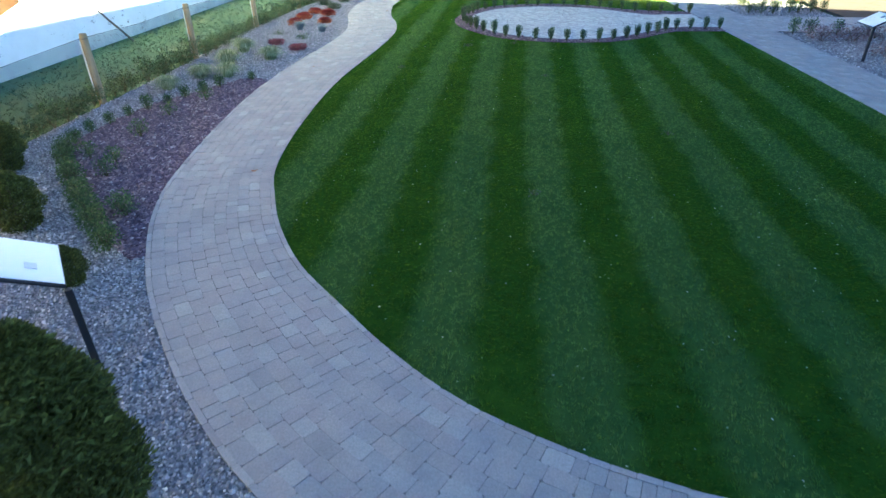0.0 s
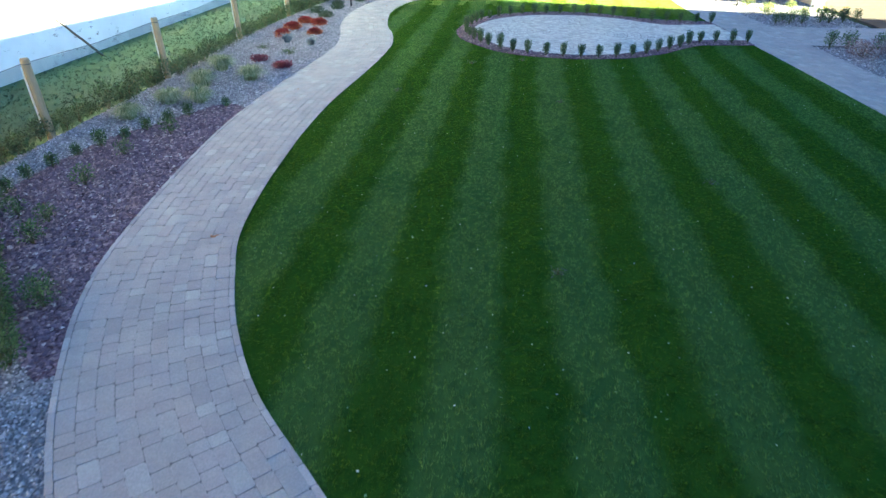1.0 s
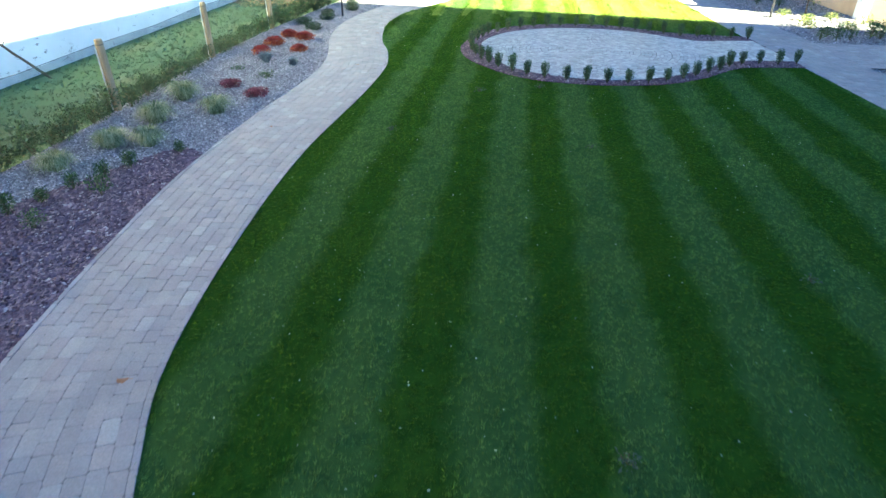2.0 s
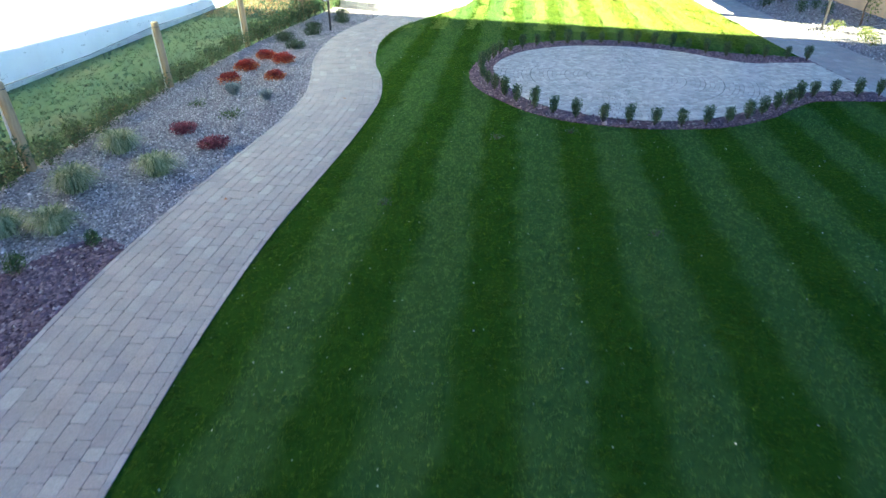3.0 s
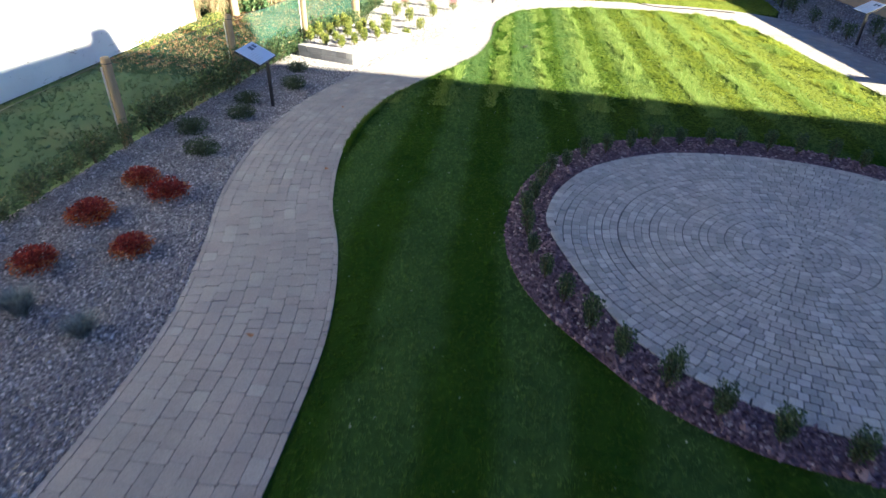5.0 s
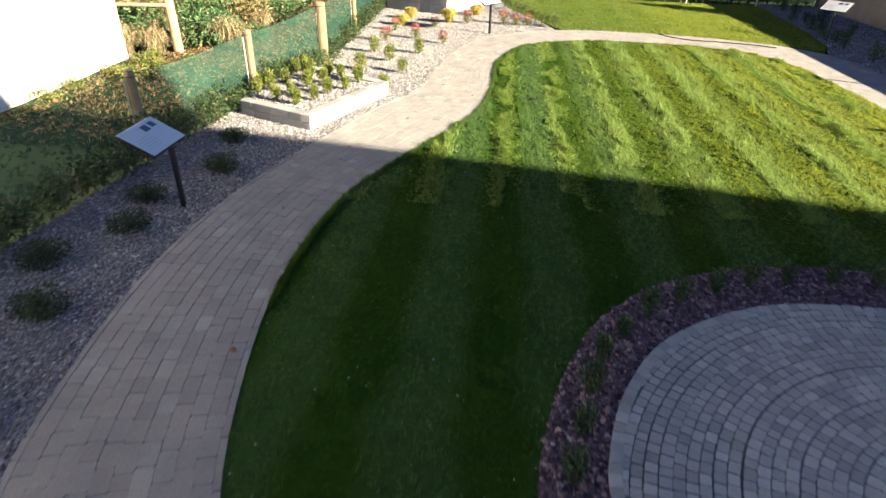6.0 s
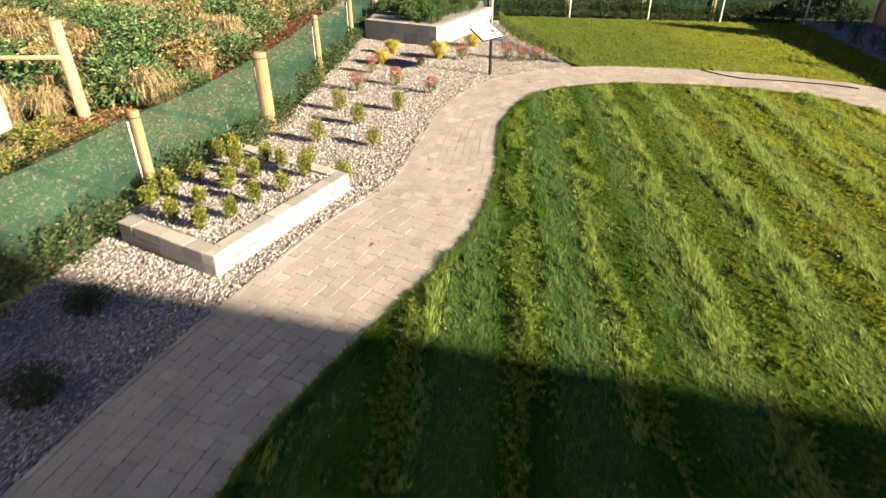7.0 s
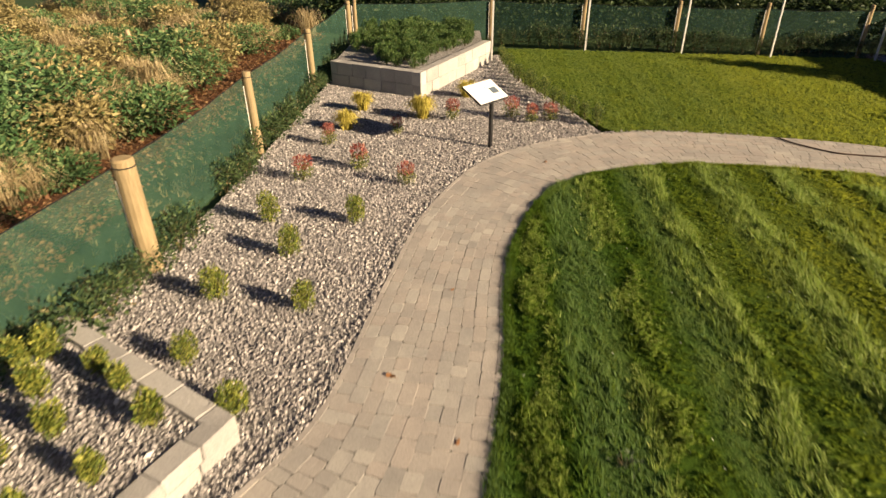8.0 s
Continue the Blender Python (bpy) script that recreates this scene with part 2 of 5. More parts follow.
def wood_material(name, a, b, rough=0.75):
    n = Nodes(name, rough, spec=0.25)
    vec = n.place(False)
    grain = n.noise(9, 5, 0.65, vec, (6, 6, 0.5))
    c = n.ramp(grain, [(0.25, a), (0.75, b)])
    c = n.mix(0.35, c, n.ramp(n.noise(2.5, 3), [(0.3, (0.35, 0.35, 0.33)), (0.7, (0.65, 0.64, 0.6))]), "OVERLAY")
    n.bump(grain, 0.35, 0.006)
    return n.colour(c)


m_post = wood_material("treated_pine", (0.195, 0.15, 0.08), (0.345, 0.275, 0.16))
m_oldpost = wood_material("weathered_post", (0.25, 0.19, 0.115), (0.44, 0.36, 0.24))
m_bark = wood_material("thin_bark", (0.06, 0.045, 0.03), (0.15, 0.11, 0.075))
m_stem = wood_material("plant_stem", (0.05, 0.045, 0.02), (0.12, 0.10, 0.05))


def plain_material(name, c, rough=0.6, metal=0.0, vary=0.25, scale=4.0, bump=0.15, spec=0.5):
    n = Nodes(name, rough, metal, spec)
    dark = tuple(0.5 - vary for _ in range(3))
    lit = tuple(0.5 + vary for _ in range(3))
    col = n.mix(0.6, c, n.ramp(n.noise(scale, 5, 0.65), [(0.3, dark), (0.7, lit)]), "OVERLAY")
    n.bump(n.noise(scale * 14, 4, 0.7), bump, 0.004)
    return n.colour(col)


m_black = plain_material("black_powder_coat", (0.012, 0.012, 0.014), 0.4, 0.0, 0.1, 20, 0.05)
m_panel = plain_material("white_sign_laminate", (0.80, 0.81, 0.82), 0.28, 0.0, 0.03, 3, 0.02)
m_print = plain_material("blue_grey_print", (0.10, 0.13, 0.17), 0.35, 0.0, 0.2, 30, 0.0)
m_print_pale = plain_material("pale_grey_print", (0.62, 0.62, 0.61), 0.35, 0.0, 0.1, 30, 0.0)
m_white_batten = plain_material("white_batten_paint", (0.72, 0.70, 0.66), 0.6, 0.0, 0.1, 12, 0.1)
m_galv = plain_material("pale_steel_post", (0.62, 0.62, 0.60), 0.5, 0.3, 0.1, 12, 0.05)
m_tan = plain_material("tan_render", (0.50, 0.37, 0.22), 0.9, 0.0, 0.12, 1.2, 0.5, 0.2)
# darker copy of the tan render, to hold back the sunlight on one wall
m_tan_dim = plain_material("tan_render_dimmed", (0.21, 0.135, 0.055), 0.9, 0.0, 0.12, 1.2, 0.5, 0.2)
m_yard = plain_material("brown_tarmac_shaded", (0.075, 0.066, 0.056), 0.95, 0.0, 0.15, 3, 0.4, 0.1)
m_tan_stone = plain_material("sunlit_cream_stone", (0.74, 0.68, 0.52), 0.9, 0.0, 0.12, 5, 0.5, 0.2)
m_house = plain_material("grey_stone_render", (0.40, 0.39, 0.37), 0.9, 0.0, 0.12, 1.2, 0.5, 0.2)
m_roof = plain_material("slate_roof", (0.10, 0.10, 0.11), 0.7, 0.0, 0.2, 3, 0.4)
m_soil = bed_material("bark_mulch", [(0.0, (0.07, 0.036, 0.02)), (1.0, (0.19, 0.105, 0.06))], 60, 0.6)
m_tube = plain_material("brown_rubber_hose", (0.05, 0.03, 0.022), 0.55, 0.0, 0.2, 9, 0.05)


def white_wall_material():
    n = Nodes("limewashed_wall", 0.9, spec=0.2)
    big = n.noise(0.9, 5, 0.6)
    c = n.ramp(big, [(0.25, (0.70, 0.69, 0.67)), (0.6, (0.80, 0.795, 0.78)), (0.85, (0.84, 0.835, 0.82))])
    flakes = n.noise(2.6, 8, 0.75, stretch=(1, 0.8, 2.4))
    worn_or_sunlit = n.node("ShaderNodeMapRange", From_Min=29.6, From_Max=32.0, To_Min=0.0, To_Max=0.16)
    sep_y = n.t.nodes.new("ShaderNodeSeparateXYZ")
    n.link(n.place(), sep_y.inputs[0])
    n.link(sep_y.outputs[1], worn_or_sunlit.inputs["Value"])
    peel = n.ramp(n.maths("ADD", flakes, worn_or_sunlit.outputs[0]), [(0.60, (0, 0, 0)), (0.64, (1, 1, 1))])
    sep = n.t.nodes.new("ShaderNodeSeparateColor")
    n.link(peel, sep.inputs[0])
    c = n.mix(sep.outputs[0], c, (0.34, 0.32, 0.30))
    n.bump(n.noise(6, 6, 0.7), 0.5, 0.03)
    return n.colour(c)


m_white_wall = white_wall_material()


def ground_material():
    n = Nodes("rough_grass_ground", 0.95, spec=0.15)
    c = n.ramp(n.noise(0.55, 6, 0.65), [(0.3, (0.027, 0.056, 0.02)), (0.55, (0.04, 0.07, 0.026)), (0.78, (0.085, 0.085, 0.04))])
    c = n.mix(0.3, c, n.ramp(n.noise(14, 4, 0.7), [(0.3, (0.35, 0.35, 0.35)), (0.7, (0.64, 0.64, 0.6))]), "OVERLAY")
    n.bump(n.noise(30, 4, 0.7), 0.5, 0.025)
    return n.colour(c)


m_ground = ground_material()


def net_material():
    """Woven green windbreak: see-through between fine threads."""
    n = Nodes("green_windbreak_net", 0.7, spec=0.2)
    c = n.ramp(n.noise(1.6, 4), [(0.3, (0.034, 0.084, 0.06)), (0.7, (0.054, 0.116, 0.084))])
    n.colour(c)
    clear = n.t.nodes.new("ShaderNodeBsdfTransparent")
    mx = n.t.nodes.new("ShaderNodeMixShader")
    dens = n.ramp(n.noise(3.0, 5, 0.6), [(0.25, (0.34, 0.34, 0.34)), (0.75, (0.54, 0.54, 0.54))])
    n.link(dens, mx.inputs[0])
    n.link(clear.outputs[0], mx.inputs[1])
    n.link(n.bsdf.outputs[0], mx.inputs[2])
    n.link(mx.outputs[0], n.t.nodes["Material Output"].inputs["Surface"])
    return n.mat


m_net = net_material()


# ---- shape helpers ----
def spline(points, step=6, closed=False):
    """A smooth line through the points (Catmull-Rom)."""
    p = np.array(points, float)
    n = len(p)
    out = []
    for i in range(n if closed else n - 1):
        if closed:
            a, b, c, d = p[i - 1], p[i], p[(i + 1) % n], p[(i + 2) % n]
        else:
            a, b, c, d = p[max(i - 1, 0)], p[i], p[i + 1], p[min(i + 2, n - 1)]
        for k in range(step):
            t = k / step
            out.append(0.5 * (2 * b + (c - a) * t + (2 * a - 5 * b + 4 * c - d) * t * t + (3 * b - a - 3 * c + d) * t ** 3))
    if not closed:
        out.append(p[-1])
    return np.array(out)


def inside(poly, pts):
    """Which of the points lie in the polygon."""
    x, y = pts[:, 0], pts[:, 1]
    res = np.zeros(len(pts), bool)
    j = len(poly) - 1
    for i in range(len(poly)):
        xi, yi, xj, yj = *poly[i][:2], *poly[j][:2]
        cross = (yi > y) != (yj > y)
        res ^= cross & (x < (xj - xi) * (y - yi) / ((yj - yi) if yj != yi else 1e-9) + xi)
        j = i
    return res


def sprinkle(poly, per_m2, avoid=()):
    """Random points in a polygon, clear of the others."""
    poly = np.asarray(poly)
    lo, hi = poly.min(0), poly.max(0)
    count = int((hi - lo).prod() * per_m2)
    pts = rng.uniform(lo, hi, (count, 2))
    keep = inside(poly, pts)
    for other in avoid:
        keep &= ~inside(np.asarray(other), pts)
    return pts[keep]


def from_arrays(name, verts, faces, material, smooth=False):
    """A mesh from arrays of corners and equal-sided faces."""
    verts, faces = np.ascontiguousarray(verts, dtype=np.float32), np.ascontiguousarray(faces, dtype=np.int32)
    me = bpy.data.meshes.new(name)
    k = faces.shape[1]
    me.vertices.add(len(verts))
    me.vertices.foreach_set("co", verts.ravel())
    me.loops.add(faces.size)
    me.loops.foreach_set("vertex_index", faces.ravel())
    me.polygons.add(len(faces))
    me.polygons.foreach_set("loop_start", np.arange(0, faces.size, k, dtype=np.int32))
    me.polygons.foreach_set("loop_total", np.full(len(faces), k, dtype=np.int32))
    me.polygons.foreach_set("use_smooth", np.full(len(faces), smooth))
    me.materials.append(material)
    me.update(calc_edges=True)
    me.validate()
    return me


def spread(base_v, base_f, rot, scale, pos):
    """Copies of a small shape: rot (N,3,3), scale (N,3), pos (N,3)."""
    n, k = len(pos), len(base_v)
    v = np.einsum("nij,nkj->nki", rot, base_v[None] * scale[:, None, :]) + pos[:, None, :]
    f = (base_f[None] + (np.arange(n) * k)[:, None, None]).reshape(-1, base_f.shape[1])
    return v.reshape(-1, 3), f


def turns(yaw, pitch=None, roll=None):
    """Rotation matrices from arrays of angles."""
    z = np.zeros_like(yaw)
    o = np.ones_like(yaw)
    c, s = np.cos(yaw), np.sin(yaw)
    m = np.stack([np.stack([c, -s, z], -1), np.stack([s, c, z], -1), np.stack([z, z, o], -1)], -2)
    if pitch is not None:
        c, s = np.cos(pitch), np.sin(pitch)
        m = m @ np.stack([np.stack([o, z, z], -1), np.stack([z, c, -s], -1), np.stack([z, s, c], -1)], -2)
    if roll is not None:
        c, s = np.cos(roll), np.sin(roll)
        m = m @ np.stack([np.stack([c, z, s], -1), np.stack([z, o, z], -1), np.stack([-s, z, c], -1)], -2)
    return m


def link(name, me, parent=None, label=""):
    ob = new(name, me)
    if parent:
        ob.parent = parent
    return tagged(ob, label)


def part(name, bm, material, parent=None, label="", smooth=False):
    """Links a bmesh as one mesh object."""
    me = bpy.data.meshes.new(name)
    bm.normal_update()
    bm.to_mesh(me)
    bm.free()
    me.materials.append(material)
    if smooth:
        me.polygons.foreach_set("use_smooth", np.ones(len(me.polygons), bool))
    return link(name, me, parent, label)


def slab_mesh(bm, poly, top, bottom):
    """A flat piece with an outline and a thickness."""
    a = [bm.verts.new((x, y, top)) for x, y in poly]
    b = [bm.verts.new((x, y, bottom)) for x, y in poly]
    n = len(poly)
    edges = [bm.edges.new((a[i], a[(i + 1) % n])) for i in range(n)]
    bmesh.ops.triangle_fill(bm, edges=edges, use_beauty=True, normal=(0, 0, 1))
    for i in range(n):
        bm.faces.new((a[i], b[i], b[(i + 1) % n], a[(i + 1) % n]))
    bmesh.ops.recalc_face_normals(bm, faces=bm.faces)


def structure(name, poly, top, bottom, material, label, category):
    bm = bmesh.new()
    slab_mesh(bm, [tuple(p) for p in poly], top, bottom)
    ob = part(name, bm, material)
    return tagged(ob, label, category, kind="structure")


def box(bm, size, m=Matrix(), bevel=0.0):
    """A box standing on its origin."""
    x, y, z = size
    made = bmesh.ops.create_cube(bm, size=1.0, matrix=m @ Matrix.Translation((0, 0, z / 2)) @ Matrix.Diagonal((x, y, z, 1)))
    if bevel:
        es = {e for v in made["verts"] for e in v.link_edges}
        bmesh.ops.bevel(bm, geom=list(es), offset=bevel, segments=1, affect="EDGES", profile=0.5)


def rod(bm, a, b, r0, r1, sides=8, rings=4, wobble=0.0):
    """A tapered round bar from a to b."""
    a, b = Vector(a), Vector(b)
    q = (b - a).to_track_quat("Z", "Y").to_matrix()
    loops = []
    for k in range(rings + 1):
        t = k / rings
        c = a.lerp(b, t) + Vector((random.uniform(-1, 1), random.uniform(-1, 1), 0)) * wobble * (0 < k < rings)
        r = r0 + (r1 - r0) * t
        loops.append([bm.verts.new(c + q @ Vector((math.cos(u) * r, math.sin(u) * r, 0))) for u in (2 * math.pi * i / sides for i in range(sides))])
    for lo, hi in zip(loops, loops[1:]):
        for i in range(sides):
            bm.faces.new((lo[i], lo[(i + 1) % sides], hi[(i + 1) % sides], hi[i]))
    bm.faces.new(loops[-1])
    bm.faces.new(loops[0][::-1])


# a worn stone of unit size with knocked-off corners, top at z = 0
_a, _b = 0.43, 0.385
_ring = [(_a, -.5), (.5, -_b), (.5, _b), (_a, .5), (-_a, .5), (-.5, _b), (-.5, -_b), (-_a, -.5)]
PIECE_V = np.array([(x, y, -1) for x, y in _ring] + [(x, y, -0.08) for x, y in _ring] + [(x * 0.985, y * 0.975, 0) for x, y in _ring], float)
PIECE_F = np.array([(16, 17, 18, 19), (19, 20, 23, 16), (20, 21, 22, 23)] + [(j + i, j + (i + 1) % 8, j + 8 + (i + 1) % 8, j + 8 + i) for j in (0, 8) for i in range(8)])


def lay(name, floor_ob, pieces, near, mat_one, mat_rest, thick=0.03):
    """Lays stones (x, y, z, yaw, length, width): those for which near() holds, 300 at most, as parts, the rest as one."""
    pieces = np.array(pieces)
    pick = np.array([near(p) for p in pieces])
    idx = np.flatnonzero(pick)[:300]
    pick[:] = False
    pick[idx] = True
    me = from_arrays(name, PIECE_V, PIECE_F, mat_one)
    for x, y, z, yaw, ln, wd in pieces[pick]:
        ob = new(name, me)
        ob.parent = floor_ob
        ob.matrix_basis = Matrix.Translation((x, y, z)) @ Matrix.Rotation(yaw, 4, "Z") @ Matrix.Rotation(random.gauss(0, 0.006), 4, "X") @ Matrix.Diagonal((ln, wd, thick, 1))
    r = pieces[~pick]
    if len(r):
        v, f = spread(PIECE_V, PIECE_F, turns(r[:, 3], rng.normal(0, 0.006, len(r))), np.stack([r[:, 4], r[:, 5], np.full(len(r), thick)], -1), r[:, :3])
        tagged(link(name + "_field", from_arrays(name + "_field", v, f, mat_rest), floor_ob), kind="stuff")


# ---- plan of the garden ----
OUTER = [(3.0, -1.0), (1.4, -0.45), (0.11, 0.39), (-0.72, 1.13), (-1.35, 1.85), (-1.95, 2.65), (-2.45, 3.5), (-2.85, 4.35), (-3.15, 5.3),
         (-3.4, 6.7), (-3.6, 8.3), (-3.74, 10.0), (-3.74, 11.5), (-3.68, 13.0), (-3.55, 14.5), (-3.47, 16.0), (-3.52, 17.3), (-3.8, 18.7),
         (-4.15, 20.0), (-4.37, 21.7), (-4.35, 23.3), (-4.1, 24.8), (-3.55, 26.7), (-2.9, 28.6), (-2.3, 29.8), (-2.1, 31.2), (-1.97, 32.3),
         (-1.7, 34.0), (-0.95, 35.9), (0.3, 37.1), (2.1, 37.75), (4.0, 37.65), (6.0, 37.25), (7.8, 36.5)]
INNER = [(3.33, 0.70), (2.5, 0.95), (1.6, 1.37), (0.85, 1.95), (0.15, 2.66), (-0.5, 3.37), (-1.05, 4.25), (-1.45, 5.15), (-1.75, 6.0),
         (-1.94, 7.2), (-2.06, 8.6), (-2.13, 10.0), (-2.13, 11.5), (-2.03, 13.0), (-1.92, 14.5), (-1.86, 16.0), (-1.89, 17.3), (-2.15, 18.7),
         (-2.55, 20.0), (-2.83, 21.7), (-2.82, 23.2), (-2.55, 24.7), (-1.98, 26.1), (-1.3, 27.5), (-0.85, 28.8), (-0.62, 30.8), (-0.58, 32.1),
         (-0.4, 33.3), (0.0, 34.45), (0.75, 35.4), (2.3, 36.0), (4.0, 36.0), (5.7, 35.6), (6.9, 34.9)]
OUTER_E = [(7.8, 36.5), (9.0, 35.2), (9.3, 33.0), (9.25, 30.0), (9.4, 27.0), (9.55, 24.5), (9.8, 21.2), (9.98, 18.0), (10.22, 14.0), (10.36, 11.5),
           (10.45, 9.0), (10.3, 5.0), (9.5, 1.0), (7.2, -1.2), (5.0, -1.4), (3.0, -1.0)]
INNER_E = [(6.9, 34.9), (7.4, 33.6), (7.6, 31.8), (7.68, 29.5), (7.82, 27.0), (7.93, 24.5), (8.1, 21.2), (8.38, 18.1), (8.66, 14.2), (8.83, 11.5),
           (8.96, 9.2), (8.9, 5.0), (8.3, 2.3), (6.8, 0.8), (5.0, 0.5), (3.33, 0.70)]
BED_RIM = [(8.12, 21.6), (7.2, 21.75), (6.1, 22.0), (5.3, 22.45), (4.6, 22.85), (3.5, 23.12), (2.3, 22.98), (1.27, 22.52), (0.48, 21.7),
           (-0.02, 20.5), (-0.18, 19.5), (-0.1, 18.6), (0.2, 17.83), (0.67, 17.16), (1.1, 16.64), (1.64, 16.25), (2.27, 16.03), (3.1, 15.9),
           (3.95, 15.95), (4.77, 16.17), (5.64, 16.72), (6.25, 17.32), (6.87, 17.84), (7.6, 17.95), (8.4, 18.0)]
TERRACE = [(8.12, 20.98), (7.3, 20.9), (6.55, 20.8), (5.85, 21.25), (5.1, 21.85), (4.23, 22.22), (3.25, 22.34), (2.23, 22.21), (1.22, 21.62), (0.64, 20.82),
           (0.37, 20.0), (0.37, 19.5), (0.5, 18.95), (0.78, 18.1), (1.12, 17.35), (1.7, 16.8), (2.45, 16.43), (3.3, 16.28), (4.2, 16.4),
           (5.2, 16.95), (6.0, 17.65), (6.6, 18.3), (7.4, 18.55), (8.36, 18.6)]
SLATE = [(-3.77, 11.08), (-4.34, 11.2), (-4.95, 10.1), (-5.5, 9.0), (-5.68, 7.5), (-5.6, 6.5), (-5.0, 5.6), (-4.2, 4.75), (-3.4, 3.95), (-2.5, 3.25)]
GRAVEL_LEFT = [(-0.4, -1.6), (-2.6, -0.6), (-4.6, 1.6), (-6.3, 4.6), (-6.5, 7.0), (-6.5, 9.0), (-6.5, 12.0), (-6.6, 14.5), (-6.7, 17.0),
               (-6.6, 19.0), (-6.45, 21.2), (-6.2, 23.6), (-5.95, 26.0), (-5.7, 28.0), (-5.2, 31.0), (-4.9, 34.0), (-4.9, 38.0), (-4.95, 42.0)]
outer, inner = spline(OUTER), spline(INNER)
outer_e, inner_e = spline(OUTER_E), spline(INNER_E)
lawn_rim = np.vstack([inner, inner_e[1:-1]])
bed_rim = spline(BED_RIM)
terrace_rim = spline(TERRACE)
UPPER_LAWN = [(-0.5, 45.9), (-0.42, 45.0), (0.1, 41.6), (0.93, 39.5), (1.55, 37.95)]
upper_lawn = np.array(UPPER_LAWN + [tuple(p) for p in outer if p[0] > 1.6 and p[1] > 36.6] + [(8.5, 36.1), (9.1, 35.7), (9.55, 36.6), (9.9, 38.6), (10.2, 41.5), (10.5, 44.7)])
slate_edge = [tuple(p) for p in outer if 3.2 < p[1] < 11.05 and p[0] < -2.3]
slate_rim = np.array([tuple(p) for p in spline(SLATE)] + slate_edge)
gravel_left = np.array([tuple(p) for p in outer if p[1] < 37.9 and p[0] < 1.6] + [(0.93, 39.5), (0.1, 41.6), (-0.42, 45.0)] + GRAVEL_LEFT[::-1])

# ---- ground, lawn and beds ----
bm = bmesh.new()
bmesh.ops.create_grid(bm, x_segments=60, y_segments=60, size=400)
for v in bm.verts:
    v.co.z = -0.09 + (0.0 if max(abs(v.co.x), abs(v.co.y - 20)) < 60 else noise.noise(v.co * 0.01) * 2)
ground = tagged(part("ground", bm, m_ground), "rough grass and weeds around the garden", "ground", kind="structure")

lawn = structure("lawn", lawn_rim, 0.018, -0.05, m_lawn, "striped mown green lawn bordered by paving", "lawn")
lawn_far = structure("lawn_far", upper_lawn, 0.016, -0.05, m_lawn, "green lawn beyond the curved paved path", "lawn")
structure("gravel_bed", gravel_left, 0.0, -0.07, m_gravel_bed, "grey gravel planting bed along the fence", "gravel bed")
structure("slate_bed", slate_rim, 0.012, -0.05, m_slate_bed, "plum slate chipping bed beside the path", "slate bed")
ring_bed = structure("ring_bed", np.vstack([bed_rim, ]), 0.03, -0.04, m_slate_bed, "plum slate chipping border round the circular terrace", "slate bed")
path_west = structure("path_west", np.vstack([outer, inner[::-1]]), 0.0205, -0.05, m_joint, "winding block-paved garden path", "path")
path_east = structure("path_east", np.vstack([outer_e, inner_e[::-1]]), 0.0215, -0.05, m_joint, "block-paved path along the far side of the lawn", "path")
terrace = structure("terrace", terrace_rim, 0.0415, -0.03, m_joint_pale, "round terrace of concentric grey setts", "terrace")
side_path = structure("path_side", [(9.97, 18.15), (16, 18.15), (16, 20.95), (9.81, 20.95)], 0.0185, -0.05, m_joint, "block-paved side path", "path")
east_edge = [tuple(p) for p in outer_e]
bed_ne = np.array([(9.82, 21.0)] + [p for p in east_edge if 21.0 < p[1] < 35.3][::-1] + [(9.6, 36.6), (9.95, 38.6), (10.25, 41.5), (10.55, 45.5), (13.0, 45.5), (13.0, 21.0)])
bed_se = np.array([(9.98, 18.1)] + [p for p in east_edge if 5 < p[1] < 18.1] + [(15, 5.0), (15, 18.1)])
structure("gravel_bed_east", bed_ne, 0.0, -0.07, m_gravel_bed, "grey gravel bed with low shrubs", "gravel bed")
structure("gravel_bed_south", bed_se, 0.0, -0.07, m_gravel_bed, "grey gravel bed beside the side path", "gravel bed")

# loose stones lying on the beds
OCTA_V = np.array([(1, 0, -0.5), (-0.8, 0.2, -0.6), (0.1, 1, -0.6), (-0.1, -0.9, -0.45), (0.15, 0.1, 0.9)], float) * 0.5
OCTA_F = np.array([(0, 2, 4), (2, 1, 4), (1, 3, 4), (3, 0, 4)])


def stones(name, pts, size, flat, material, z, label, tilt=0.5):
    n = len(pts)
    s = size * rng.lognormal(0, 0.3, n)[:, None] * np.stack([rng.uniform(0.8, 1.5, n), rng.uniform(0.7, 1.1, n), rng.uniform(0.6, 1.0, n) * flat], -1)
    pos = np.column_stack([pts, np.full(n, z) + s[:, 2] * 0.3 + rng.uniform(0, 0.012, n)])
    v, f = spread(OCTA_V, OCTA_F, turns(rng.uniform(0, 6.28, n), rng.normal(0, tilt, n), rng.normal(0, tilt, n)), s, pos)
    return tagged(link(name, from_arrays(name, v, f, material)), label, "stones", kind="stuff")


W1 = [(-5.45, 27.82), (-3.87, 27.06), (-2.84, 29.57), (-5.1, 30.85)]
W2 = [(-4.8, 41.2), (-2.38, 40.02), (-0.75, 44.0), (-0.9, 46.2), (-4.9, 46.2)]
stones("gravel", sprinkle(gravel_left, 1320, (slate_rim, W1, W2)), 0.0278, 0.78, m_gravel, 0.0, "loose grey and white gravel chippings")
stones("gravel", np.vstack([sprinkle(bed_ne, 230), sprinkle(bed_se, 230)]), 0.042, 0.65, m_gravel, 0.0, "loose grey gravel chippings in shade")
